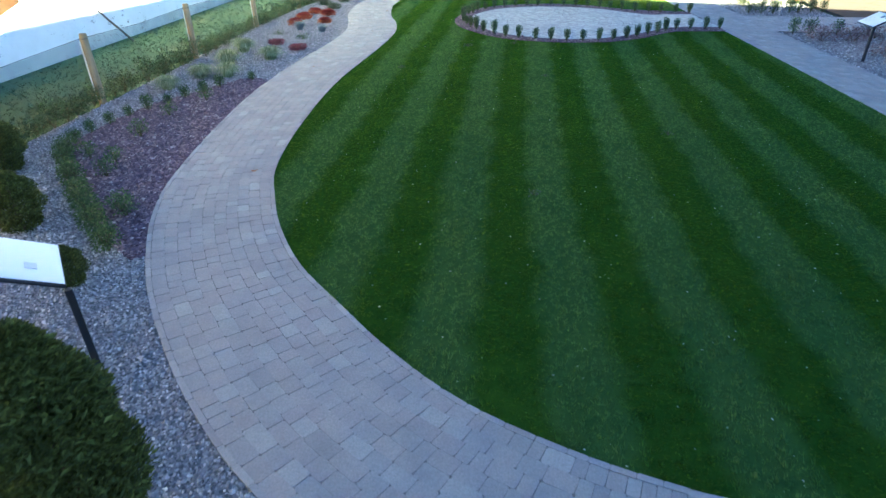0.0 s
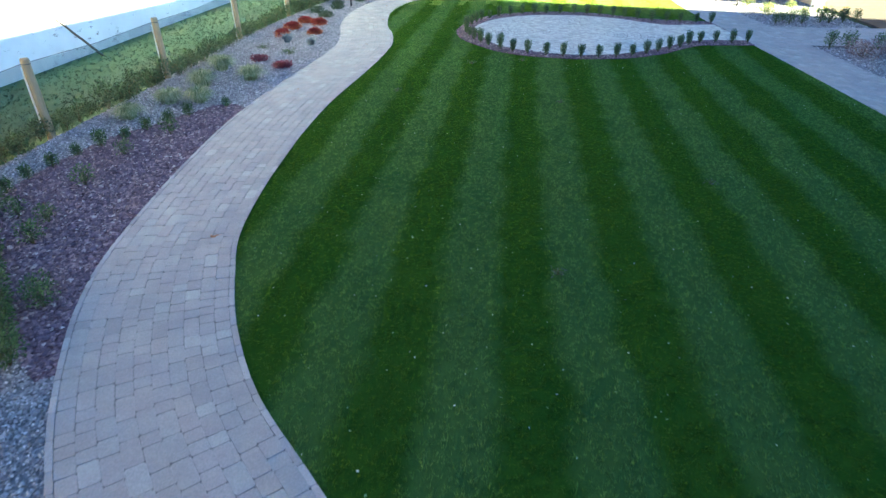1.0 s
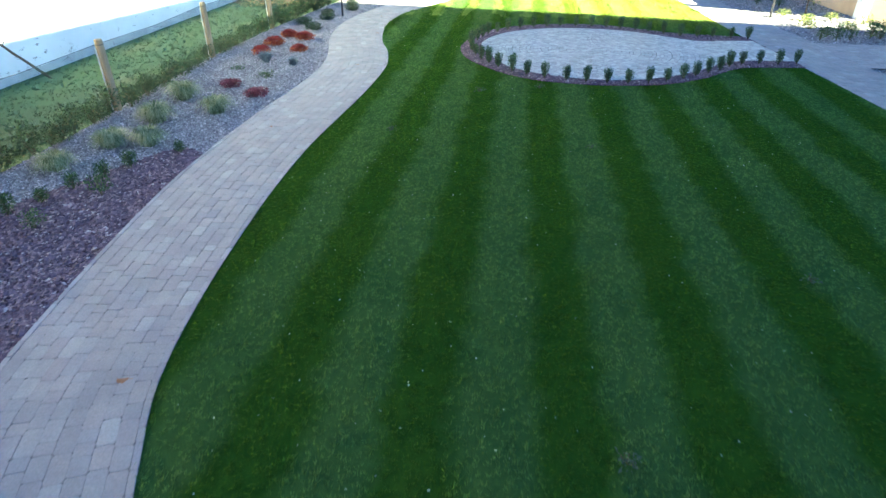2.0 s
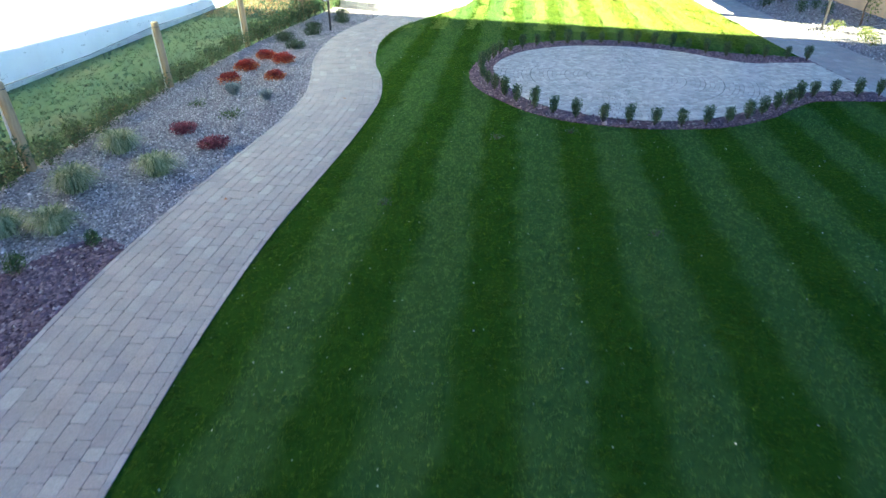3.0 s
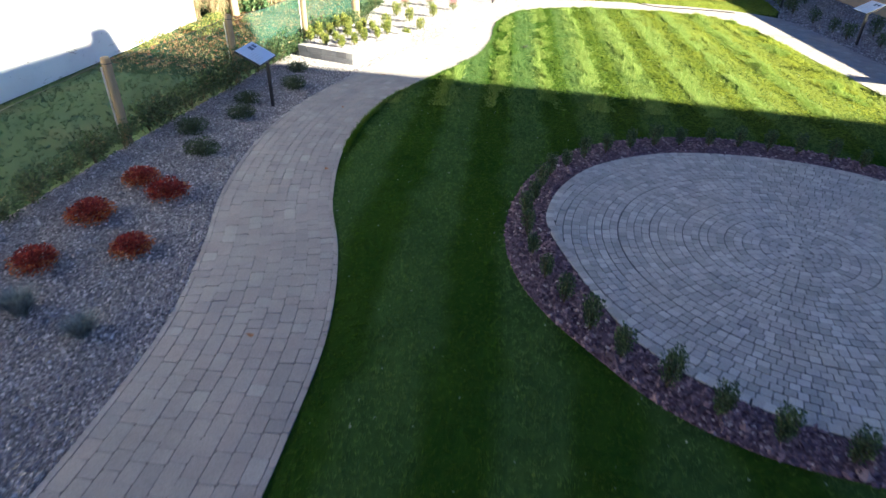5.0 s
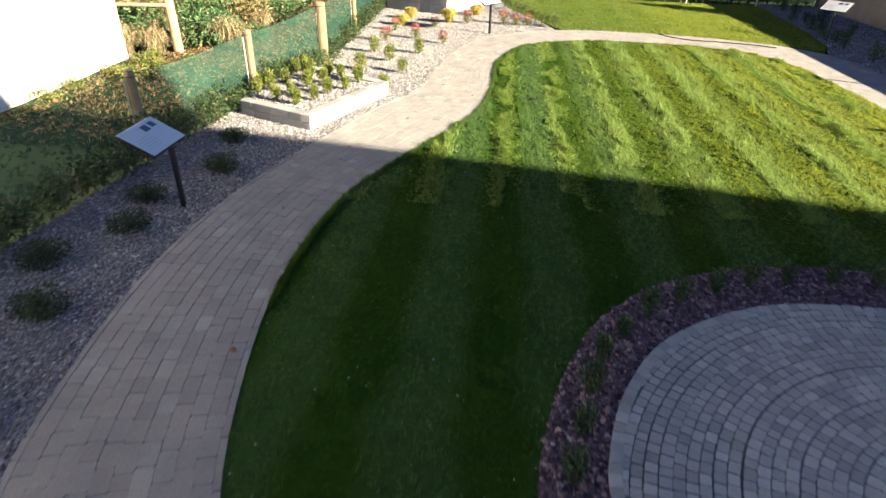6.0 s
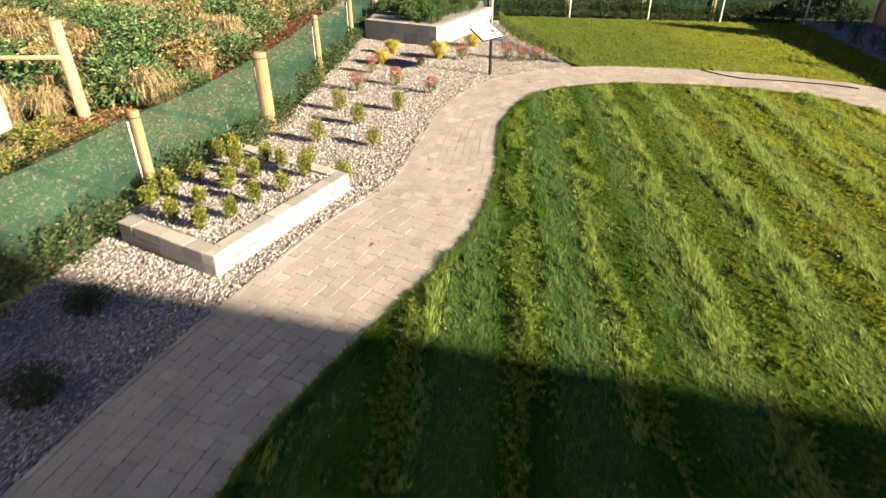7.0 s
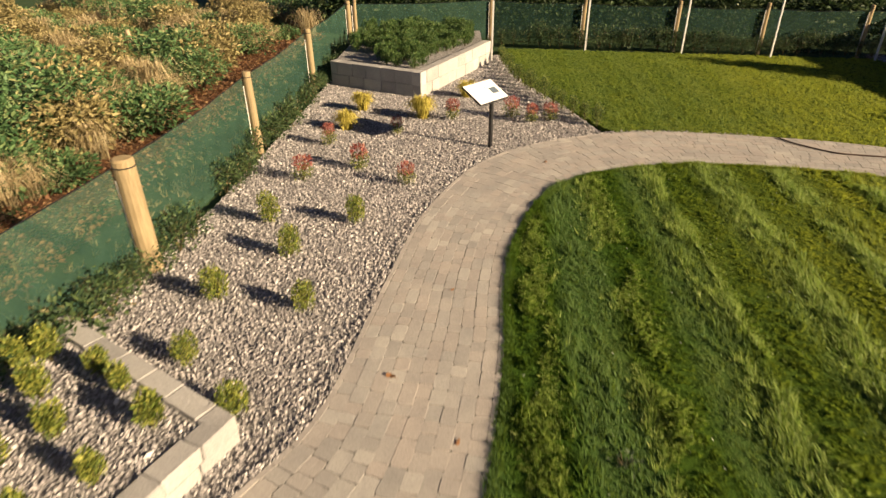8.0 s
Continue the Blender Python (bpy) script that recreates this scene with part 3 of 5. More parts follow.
stones("slate_chips", sprinkle(slate_rim, 1300), 0.047, 0.45, m_slate, 0.012, "loose plum slate chippings", 0.35)
stones("slate_chips", sprinkle(bed_rim, 1100, (terrace_rim,)), 0.047, 0.45, m_slate, 0.03, "loose plum slate chippings", 0.35)

# chips spilled against the path's outer edge
k = rng.integers(np.argmax(outer[:, 1] > 11.0), len(outer) - 12, 5200)
u = rng.uniform(0, 1, 5200)[:, None]
step = outer[k + 1] - outer[k]
side = np.stack([-step[:, 1], step[:, 0]], -1) / np.linalg.norm(step, axis=1)[:, None]
stones("gravel", outer[k] + step * u + side * rng.uniform(-0.012, 0.09, 5200)[:, None], 0.027, 0.78, m_gravel, 0.014, "loose gravel chippings against the path edge")

# grass blades: a tuft of five, leaning with the mower's stripe
TUFT_V, TUFT_F = [], []
for k in range(5):
    u = k * 2.4
    bx, by = 0.35 * math.cos(u) * (0.4 + 0.1 * k), 0.35 * math.sin(u) * (0.4 + 0.1 * k)
    dx, dy = math.cos(u * 1.7) * 0.17, math.sin(u * 1.7) * 0.17
    ox, oy = 0.5 * math.cos(u + 0.7), 0.5 * math.sin(u + 0.7)
    TUFT_V += [(bx - dx, by - dy, 0), (bx + dx, by + dy, 0), (bx + ox, by + oy, 0.75 + 0.25 * math.sin(k * 5.1))]
    TUFT_F.append((3 * k, 3 * k + 1, 3 * k + 2))
TUFT_V, TUFT_F = np.array(TUFT_V, float), np.array(TUFT_F)


def patchy(pts, size, seed):
    """Smooth random values from 0 to 1 over the plan."""
    g = np.random.default_rng(seed).uniform(0, 1, (64, 64))
    q = pts / size
    i = np.floor(q).astype(int)
    t = q - i
    t = t * t * (3 - 2 * t)
    a, b, c, d = (g[(i[:, 0] + u) % 64, (i[:, 1] + v) % 64] for u, v in ((0, 0), (1, 0), (0, 1), (1, 1)))
    return (a * (1 - t[:, 0]) + b * t[:, 0]) * (1 - t[:, 1]) + (c * (1 - t[:, 0]) + d * t[:, 0]) * t[:, 1]


def turf(name, pts, height, width, z, label, striped=True, material=None):
    n = len(pts)
    phase = np.cos((pts[:, 0] - STRIPE_SLOPE * pts[:, 1] - STRIPE_BEND * 0.8 ** pts[:, 1] - STRIPE_AT) * 2 * math.pi / STRIPE)
    lean = np.where(phase > -0.3, 0.75, -0.75) * (1 if striped else 0.2)
    # blade shape set by the light: tall clumps in sun, short where shaded
    worn_or_sunlit = np.clip((pts[:, 1] - 23.5) / 3, 0, 1)
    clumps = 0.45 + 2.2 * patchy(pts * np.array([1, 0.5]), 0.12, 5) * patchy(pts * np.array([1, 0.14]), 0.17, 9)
    h = height * rng.lognormal(0, 0.3, n) * (clumps * worn_or_sunlit + 0.6 * (1 - worn_or_sunlit) if striped else 0.55 + 0.45 * clumps)
    w = width * rng.uniform(0.7, 1.4, n) * (0.6 + 0.4 * worn_or_sunlit if striped else 1)
    rot = turns(rng.uniform(0, 6.28, n))
    v = np.einsum("nij,nkj->nki", rot, TUFT_V[None] * np.stack([w, w, h], -1)[:, None, :])
    v[:, :, 1] += v[:, :, 2] * (lean + rng.normal(0, 0.35, n))[:, None]
    v[:, :, 0] += v[:, :, 2] * rng.normal(0, 0.4, n)[:, None]
    v += np.column_stack([pts, np.full(n, z)])[:, None, :]
    f = (TUFT_F[None] + (np.arange(n) * len(TUFT_V))[:, None, None]).reshape(-1, 3)
    return tagged(link(name, from_arrays(name, v.reshape(-1, 3), f, material or m_blade)), label, "grass", kind="stuff")


mown = sprinkle(lawn_rim, 520, (bed_rim,))
mown = mown[(mown[:, 1] > 21.5) | (rng.uniform(0, 1, len(mown)) < 0.8)]
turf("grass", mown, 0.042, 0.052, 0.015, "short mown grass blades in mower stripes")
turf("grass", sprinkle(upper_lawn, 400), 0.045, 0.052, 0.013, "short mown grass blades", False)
# rows of longer clippings left between the mower's passes
row = rng.integers(-2, 8, 56000)
rows_y = rng.uniform(24.3, 36, 56000)
rows_x = -0.3 + 1.06 * row + STRIPE_SLOPE * (rows_y - 30.6) + rng.normal(0, 0.11, 56000)
clip = np.column_stack([rows_x, rows_y])
clip = clip[(patchy(clip * np.array([1, 0.5]), 0.3, 21) > 0.36) & inside(lawn_rim, clip) & ~inside(bed_rim, clip)]
turf("grass_clippings", clip, 0.056, 0.05, 0.02, "rows of longer pale grass between mower passes", True, m_clipping)
k = rng.integers(0, len(lawn_rim) - 1, 9000)
u = rng.uniform(0, 1, 9000)[:, None]
rim_pts = lawn_rim[k] * (1 - u) + lawn_rim[k + 1] * u + rng.normal(0, 0.018, (9000, 2))
turf("grass_edge", rim_pts, 0.03, 0.04, 0.01, "untrimmed grass fringe along the paving")
k = rng.integers(np.argmax(inner[:, 1] > 21.5), len(inner) - 1, 15000)
u = rng.uniform(0, 1, 15000)[:, None]
step = inner[k + 1] - inner[k]
side = np.stack([step[:, 1], -step[:, 0]], -1) / np.linalg.norm(step, axis=1)[:, None]
turf("grass_edge", inner[k] + step * u + side * rng.uniform(0.005, 0.07, 15000)[:, None], 0.048, 0.042, 0.012, "thick raised turf edge beside the path", False)

# pale clippings and petals lying on the grass
flecks = sprinkle(lawn_rim, 5, (bed_rim,))
n_f = len(flecks)
FLECK_V, FLECK_F = np.array([(-0.5, -0.3, 0), (0.5, -0.25, 0.1), (0.45, 0.3, 0), (-0.4, 0.35, 0.1)]), np.array([(0, 1, 2, 3)])
v, f = spread(FLECK_V, FLECK_F, turns(rng.uniform(0, 6.28, n_f), rng.normal(0, 0.3, n_f)), np.repeat(rng.uniform(0.010, 0.024, n_f)[:, None], 3, 1), np.column_stack([flecks, rng.uniform(0.035, 0.06, n_f)]))
tagged(link("lawn_flecks", from_arrays("lawn_flecks", v, f, m_fleck)), "pale dry clippings scattered over the lawn", "clippings", kind="stuff")


# ---- plants ----
def leaf_arrays(centres, out, size, ratio=0.5, droop=0.3, sides=4):
    """Bent leaves (two triangles pairs) at the centres, roughly facing out."""
    n = len(centres)
    base = np.array([(0, 0, 0), (-0.5 * ratio, 0.5, 0.06), (0, 1.0, -0.12 * droop * 3), (0.5 * ratio, 0.5, 0.06)], float)
    faces = np.array([(0, 3, 2, 1)])
    yaw = np.arctan2(out[:, 1], out[:, 0]) - math.pi / 2 + rng.normal(0, 0.7, n)
    up = np.clip(out[:, 2], -1, 1) * 0.9 + rng.normal(0, 0.45, n)
    s = size * rng.uniform(0.6, 1.3, n)
    return spread(base, faces, turns(yaw, up, rng.normal(0, 0.6, n)), np.stack([s, s, s], -1), centres)


def blade_arrays(count, height, reach, width, stiff=0.5):
    """Arching grass blades from one crown, each of three quads."""
    yaw = rng.uniform(0, 6.28, count)
    h = height * rng.uniform(0.6, 1.1, count)
    r = reach * rng.uniform(0.25, 1.1, count)
    t = np.linspace(0, 1, 4)
    along = (t ** 1.2)[None] * r[:, None]
    lift = (np.sin(t * math.pi * (1 - stiff * 0.5) * 0.95) if stiff < 0.9 else t)[None] * h[:, None]
    w = width * np.array([0.7, 1, 0.7, 0.08])[None] * np.ones((count, 1))
    cx, cy = rng.normal(0, reach * 0.12, count), rng.normal(0, reach * 0.12, count)
    c, s = np.cos(yaw)[:, None], np.sin(yaw)[:, None]
    left = np.stack([cx[:, None] + along * c - w * s, cy[:, None] + along * s + w * c, lift], -1)
    right = np.stack([cx[:, None] + along * c + w * s, cy[:, None] + along * s - w * c, lift], -1)
    v = np.concatenate([left, right], 1)
    f = np.array([(k, k + 1, 5 + k, 4 + k) for k in range(3)])
    return v.reshape(-1, 3), (f[None] + (np.arange(count) * 8)[:, None, None]).reshape(-1, 4)


def ball_points(count, rx, ry, rz, shell=0.5):
    d = rng.normal(0, 1, (count, 3))
    d /= np.linalg.norm(d, axis=1)[:, None]
    r = rng.uniform(shell ** 3, 1, count) ** (1 / 3)
    return d * r[:, None] * np.array([rx, ry, rz]), d


def stems_mesh(count, height, reach, r):
    bm = bmesh.new()
    for _ in range(count):
        a = random.uniform(0, 6.28)
        d = reach * random.uniform(0.2, 1)
        rod(bm, (0, 0, -0.03), (math.cos(a) * d, math.sin(a) * d, height * random.uniform(0.7, 1)), r, r * 0.4, 5, 2)
    return bm


def make_shrub(name, label, material, height, radius, leaves, leaf, group, twigs=7, upright=0.0, category="shrub", shell=0.45, lobes=5, flare=0.0):
    """A little shrub: woody stems and an uneven mass of single leaves."""
    ob = tagged(new(name), label, category, group)
    tagged(part("stem", stems_mesh(twigs, height * 0.85, radius * 0.7, 0.006), m_stem, ob), kind="stuff")
    pts, dirs = [], []
    for k in range(lobes):
        a = k * 2.399
        off = np.array([math.cos(a), math.sin(a), 0]) * radius * (0.45 if lobes > 1 else 0)
        p, d = ball_points(leaves // lobes, radius * 0.62, radius * 0.62, height * random.uniform(0.34, 0.5), shell)
        p = p + off + np.array([0, 0, height * random.uniform(0.45, 0.58)])
        pts.append(p)
        dirs.append(d * np.array([1, 1, 0.6]) + np.array([0, 0, upright]))
    p, d = np.vstack(pts), np.vstack(dirs)
    p[:, 2] = np.maximum(p[:, 2], 0.02)
    p[:, :2] *= (1 - flare + 2 * flare * np.clip(p[:, 2:] / height, 0, 1)) if flare else 1
    v, f = leaf_arrays(p, d, leaf)
    link("foliage", from_arrays("foliage", v, f, material), ob)
    return ob


def make_tuft(name, label, material, height, reach, count, width, group, stiff=0.4, category="ornamental grass"):
    """A clump of arching blades on a short crown."""
    ob = tagged(new(name), label, category, group)
    v, f = blade_arrays(count, height, reach, width, stiff)
    link("foliage", from_arrays("foliage", v, f, material), ob)
    bm = bmesh.new()
    rod(bm, (0, 0, -0.03), (0, 0, 0.04), reach * 0.18, reach * 0.12, 8, 1)
    part("crown", bm, m_stem, ob)
    return ob


def plant_out(kinds, places, low=0.85, high=1.15, z=0.0):
    """Sets specimens at the places: the first one itself, the others copies."""
    used = set()
    for k, (x, y) in enumerate(places):
        ob = kinds[k % len(kinds)]
        s = random.uniform(low, high)
        m = pose(x, y, z, 0, 0, random.uniform(0, 360))
        if ob.name not in used:
            used.add(ob.name)
            ob.matrix_basis = m @ Matrix.Diagonal((s, s, s, 1))
        else:
            c = copy_thing(ob, m)
            c.scale = (s, s, s * random.uniform(0.9, 1.12))


def along(points, gap, jitter=0.0):
    """Evenly spaced places along a line."""
    p = spline(points, 12)
    d = np.concatenate([[0], np.cumsum(np.linalg.norm(np.diff(p, axis=0), axis=1))])
    n = max(int(d[-1] / gap), 1)
    return [(np.interp(q, d, p[:, 0]) + random.uniform(-jitter, jitter), np.interp(q, d, p[:, 1]) + random.uniform(-jitter, jitter)) for q in np.linspace(0, d[-1], n + 1)]


# box plants in the slate border round the terrace
RING = "box plants round the terrace"
ring_kinds = [make_shrub("box_plant", "small dark green upright box plant in slate chippings", m_ringbox, h, r, 900, 0.029, RING, upright=1.7, lobes=4, flare=0.35, shell=0.2)
              for h, r in ((0.38, 0.088), (0.41, 0.094), (0.35, 0.082))]
RING_LINE = [(8.05, 21.3), (7.3, 21.4), (6.3, 21.5), (5.5, 21.95), (4.7, 22.48), (3.5, 22.73), (2.3, 22.59), (1.3, 22.08), (0.59, 21.32),
             (0.2, 20.32), (0.08, 19.5), (0.16, 18.75), (0.45, 17.95), (0.85, 17.25), (1.3, 16.75), (1.8, 16.4), (2.5, 16.15), (3.3, 16.05), (4.1, 16.1),
             (4.9, 16.4), (5.7, 17.0), (6.35, 17.65), (7.0, 18.15), (7.7, 18.25), (8.3, 18.3)]
plant_out(ring_kinds, along(RING_LINE, 0.46, 0.02), 0.88, 1.15, 0.03)

# small bushes edging the slate bed
EDGE = "bushes edging the slate bed"
edge_kinds = [make_shrub("box_bush", "small dark green rounded bush edging slate chippings", m_box, 0.32, 0.125, 800, 0.029, EDGE, upright=0.9) for _ in range(2)]
plant_out(edge_kinds, [(-4.15, 11.05), (-4.63, 10.4), (-4.79, 9.95), (-5.01, 9.55), (-5.15, 9.1), (-5.36, 8.7), (-5.49, 8.25), (-5.6, 7.8), (-5.65, 7.3), (-5.6, 6.8)], 0.72, 0.98, 0.01)
low_hedge = [make_shrub("dwarf_hedge_plant", "dwarf olive-green hedge plant between gravel and slate", m_dwarf, 0.34, 0.17, 800, 0.036, "dwarf hedge plants") for _ in range(2)]
plant_out(low_hedge, along([(-5.45, 6.35), (-4.9, 5.6), (-4.2, 4.83), (-3.6, 4.15), (-2.87, 3.46)], 0.31, 0.03), 0.8, 1.15, 0.01)
whip_kinds = [make_shrub("wispy_shrub", "thin sparse green shrub in plum slate", m_dwarf, 0.34, 0.19, 330, 0.042, "sparse shrubs in slate", upright=0.6) for _ in range(2)]
plant_out(whip_kinds, [(-4.67, 7.22), (-4.4, 6.05), (-4.22, 5.52), (-3.35, 4.47), (-3.17, 4.3), (-4.48, 9.4), (-4.75, 8.4), (-4.9, 6.15)], 0.65, 0.95, 0.01)

# sedges, red cushions, fescues and other plants in the gravel
sedge = [make_tuft("sedge", "arching cream-green sedge clump in gravel", m_sedge, 0.32, 0.42, 700, 0.006, "sedges in gravel", 0.25) for _ in range(2)]
plant_out(sedge, [(-4.48, 13.15), (-5.55, 13.95), (-5.35, 12.5), (-5.45, 11.2), (-5.75, 10.2), (-4.85, 11.35)], 0.85, 1.1)
RED = "red cushion plants"
red_kinds = [make_shrub("red_cushion", "low crimson cushion plant with orange lower leaves in grey gravel", m_red, 0.27, 0.235, 1900, 0.04, RED, shell=0.55, upright=0.5) for _ in range(2)]
for ob, count in zip(red_kinds, (620, 360)):
    a, q = rng.uniform(0, 6.28, count), rng.uniform(0.75, 1.25, count)
    p = np.stack([np.cos(a) * 0.24 * q, np.sin(a) * 0.24 * q, rng.uniform(0.03, 0.17, count)], -1)
    v, f = leaf_arrays(p, np.stack([np.cos(a), np.sin(a), np.full(count, 0.5)], -1), 0.045)
    link("lower_leaves", from_arrays("lower_leaves", v, f, m_orange), ob, "orange lower leaves")
plant_out(red_kinds, [(-5.42, 20.25), (-4.82, 19.85), (-5.5, 19.15), (-5.43, 18.0), (-4.55, 18.45)], 0.8, 0.98)
plum_kinds = [make_shrub("plum_cushion", "low plum-red cushion plant in grey gravel", m_plum, 0.2, 0.26, 1700, 0.038, RED, shell=0.55, upright=0.4)]
plant_out(plum_kinds, [(-4.12, 14.3), (-4.98, 14.95)], 0.9, 1.15)
fescue = [make_tuft("blue_fescue", "blue-grey tufted fescue in gravel", m_blue, 0.25, 0.21, 520, 0.005, "blue fescues", 0.95)]
plant_out(fescue, [(-5.0, 17.2), (-4.2, 16.95)], 0.95, 1.15)
sage = [make_shrub("low_shrub", "low dark green spreading shrub in gravel", m_lowshrub, 0.22, 0.24, 1500, 0.034, "low shrubs in gravel") for _ in range(2)]
plant_out([make_shrub("sparse_perennial", "sparse dying-back green perennial in gravel", m_dwarf, 0.14, 0.22, 170, 0.042, "low shrubs in gravel")], [(-5.42, 16.4), (-4.45, 15.8)], 0.8, 1.1)
plant_out(sage, [(-5.04, 21.4), (-5.63, 22.3), (-5.08, 23.15), (-5.3, 24.0), (-4.7, 25.1), (-5.02, 26.4)], 0.9, 1.2)

# young shrubs in the sunny gravel
lime_small = [make_shrub("young_shrub", "small yellow-green young shrub in sunlit gravel", m_planter, 0.42, 0.135, 1100, 0.036, "young shrubs in gravel", upright=0.7) for _ in range(2)]
plant_out(lime_small, [(-2.81, 31.44), (-3.87, 31.59), (-3.72, 30.5), (-3.0, 29.85), (-3.31, 32.59), (-2.66, 33.57), (-3.88, 33.51)], 0.85, 1.1)
redtip = []
for size in (0.17, 0.15):
    ob = make_shrub("red_tipped_shrub", "small green shrub with pink-red tops in gravel", m_lime, 0.30, size, 520, 0.034, "red-tipped shrubs", upright=0.4)
    p, d = ball_points(280, size * 0.9, size * 0.9, 0.10, 0.3)
    v, f = leaf_arrays(p + np.array([0, 0, 0.31]), d + np.array([0, 0, 0.5]), 0.045)
    link("top_leaves", from_arrays("top_leaves", v, f, m_pinktip), ob, "pink-red top leaves")
    redtip.append(ob)
plant_out(redtip, [(-3.82, 35.04), (-2.99, 35.57), (-2.11, 34.95), (-3.8, 36.75), (-2.6, 37.4), (-1.55, 38.4), (-0.3, 38.6), (0.1, 38.3), (0.5, 38.45)], 0.8, 1.15)
gold = [make_tuft("golden_grass", "golden yellow tufted grass in gravel", m_gold, 0.36, 0.32, 620, 0.007, "golden grasses", 0.4)]
plant_out(gold, [(-3.66, 37.7), (-3.58, 39.0), (-2.2, 38.5), (-1.3, 40.2)], 0.85, 1.15)
plant_out([make_shrub("box_plant", "small fresh green upright box plant edging the far lawn", m_leafy, 0.45, 0.115, 700, 0.036, "box plants edging the far lawn", upright=0.9)],
          along([(-0.45, 44.2), (0.0, 41.6), (0.75, 39.5), (1.4, 38.15)], 0.40, 0.03), 0.85, 1.2)

# conifers at the start of the path
def make_conifer(label, height, radius, sprays, group="conifers"):
    ob = tagged(new("conifer"), label, "conifer", group)
    bm = bmesh.new()
    rod(bm, (0, 0, -0.05), (0, 0, height * 0.9), 0.04, 0.01, 7, 4)
    part("trunk", bm, m_bark, ob)
    z = rng.uniform(0.03, 1, sprays) ** 0.9
    prof = np.sqrt(np.clip(1 - (z * 1.0) ** 2.2, 0.02, 1)) * (0.9 + 0.1 * np.sin(z * 19)) * (0.45 + 0.55 * np.minimum(z / 0.5, 1))
    a = rng.uniform(0, 6.28, sprays)
    r = radius * prof * rng.uniform(0.55, 1.08, sprays)
    p = np.stack([np.cos(a) * r, np.sin(a) * r, z * height], -1)
    d = np.stack([np.cos(a), np.sin(a), np.full(sprays, 0.8)], -1)
    v, f = leaf_arrays(p, d, 0.05, 0.4)
    link("foliage", from_arrays("foliage", v, f, m_conifer), ob)
    return ob


big = make_conifer("broad dark green conifer beside gravel and path", 1.85, 0.45, 34000)
big.matrix_basis = pose(-0.56, -0.2, 0)
small = make_conifer("small dark green conifer in gravel", 0.75, 0.38, 8000)
small.matrix_basis = pose(-4.3, 3.85, 0)
for x, y, size in ((-5.9, 5.55, 1.1), (-2.85, 2.72, 0.62), (-5.1, 4.3, 0.8)):
    copy_thing(small, pose(x, y, 0, 0, 0, x * 50)).scale = (size, size, size)

bm = bmesh.new()
slab_mesh(bm, [(-1.75 + 0.55 * math.cos(k * 0.45) * (1 + 0.12 * math.sin(k * 2.1)), 0.15 + 0.5 * math.sin(k * 0.45)) for k in range(14)], 0.03, -0.04)
tagged(part("mulch", bm, m_soil), "brown bark mulch under the conifer", "mulch", kind="structure")
# pale stone stands for a bright sunlit strip; the sunlight is in its colour
bm = bmesh.new()
box(bm, (0.32, 0.26, 0.07), pose(-1.08, 0.24, -0.01, 0, 0, 24), 0.012)
tagged(part("stepping_stone", bm, m_tan_stone), "cream stepping stone beside the conifer, coloured as if sunlit", "stone")

# young hedge along the fences
FENCE = [(-6.6, 4.6), (-6.66, 9.2), (-6.5, 13.1), (-6.6, 17.58), (-6.57, 21.85), (-6.15, 25.6), (-5.59, 29.0), (-4.95, 32.2), (-5.01, 36.33), (-5.1, 40.6), (-5.2, 45.6)]
HEDGE = "young hedge plants"
hedge_kinds = [make_shrub("hedge_plant", "young leafy hedge plant along the fence", m_hedge, h, r, 420, 0.073, HEDGE, twigs=9, lobes=5, upright=0.3, category="hedge plant", shell=0.3)
               for h, r in ((0.62, 0.34), (0.5, 0.32), (0.72, 0.32))]
hedge_line = along([(x + (0.05 if y < 20 else 0.1), y) for x, y in FENCE], 0.36, 0.1)
plant_out(hedge_kinds, [p for p in hedge_line if p[1] < 22], 0.5, 0.85)
for x, y in hedge_line:
    if y >= 22 and (y < 32 or random.random() < 0.75):
        c = copy_thing(hedge_kinds[int(y * 10) % 3], pose(x, y, 0, 0, 0, y * 100))
        c.scale = [random.uniform(0.6, 0.95) if y > 31.5 else random.uniform(0.7, 1.1)] * 3
plant_out([make_shrub("hedge_plant", "bare-stemmed dark green hedge plant before the back fence", m_hedge, 0.68, 0.32, 520, 0.06, HEDGE, twigs=10, category="hedge plant", shell=0.3)],
          along([(-0.3, 46.6), (3, 46.2), (8, 45.5), (12.5, 45.0)], 0.36, 0.1), 0.8, 1.2)


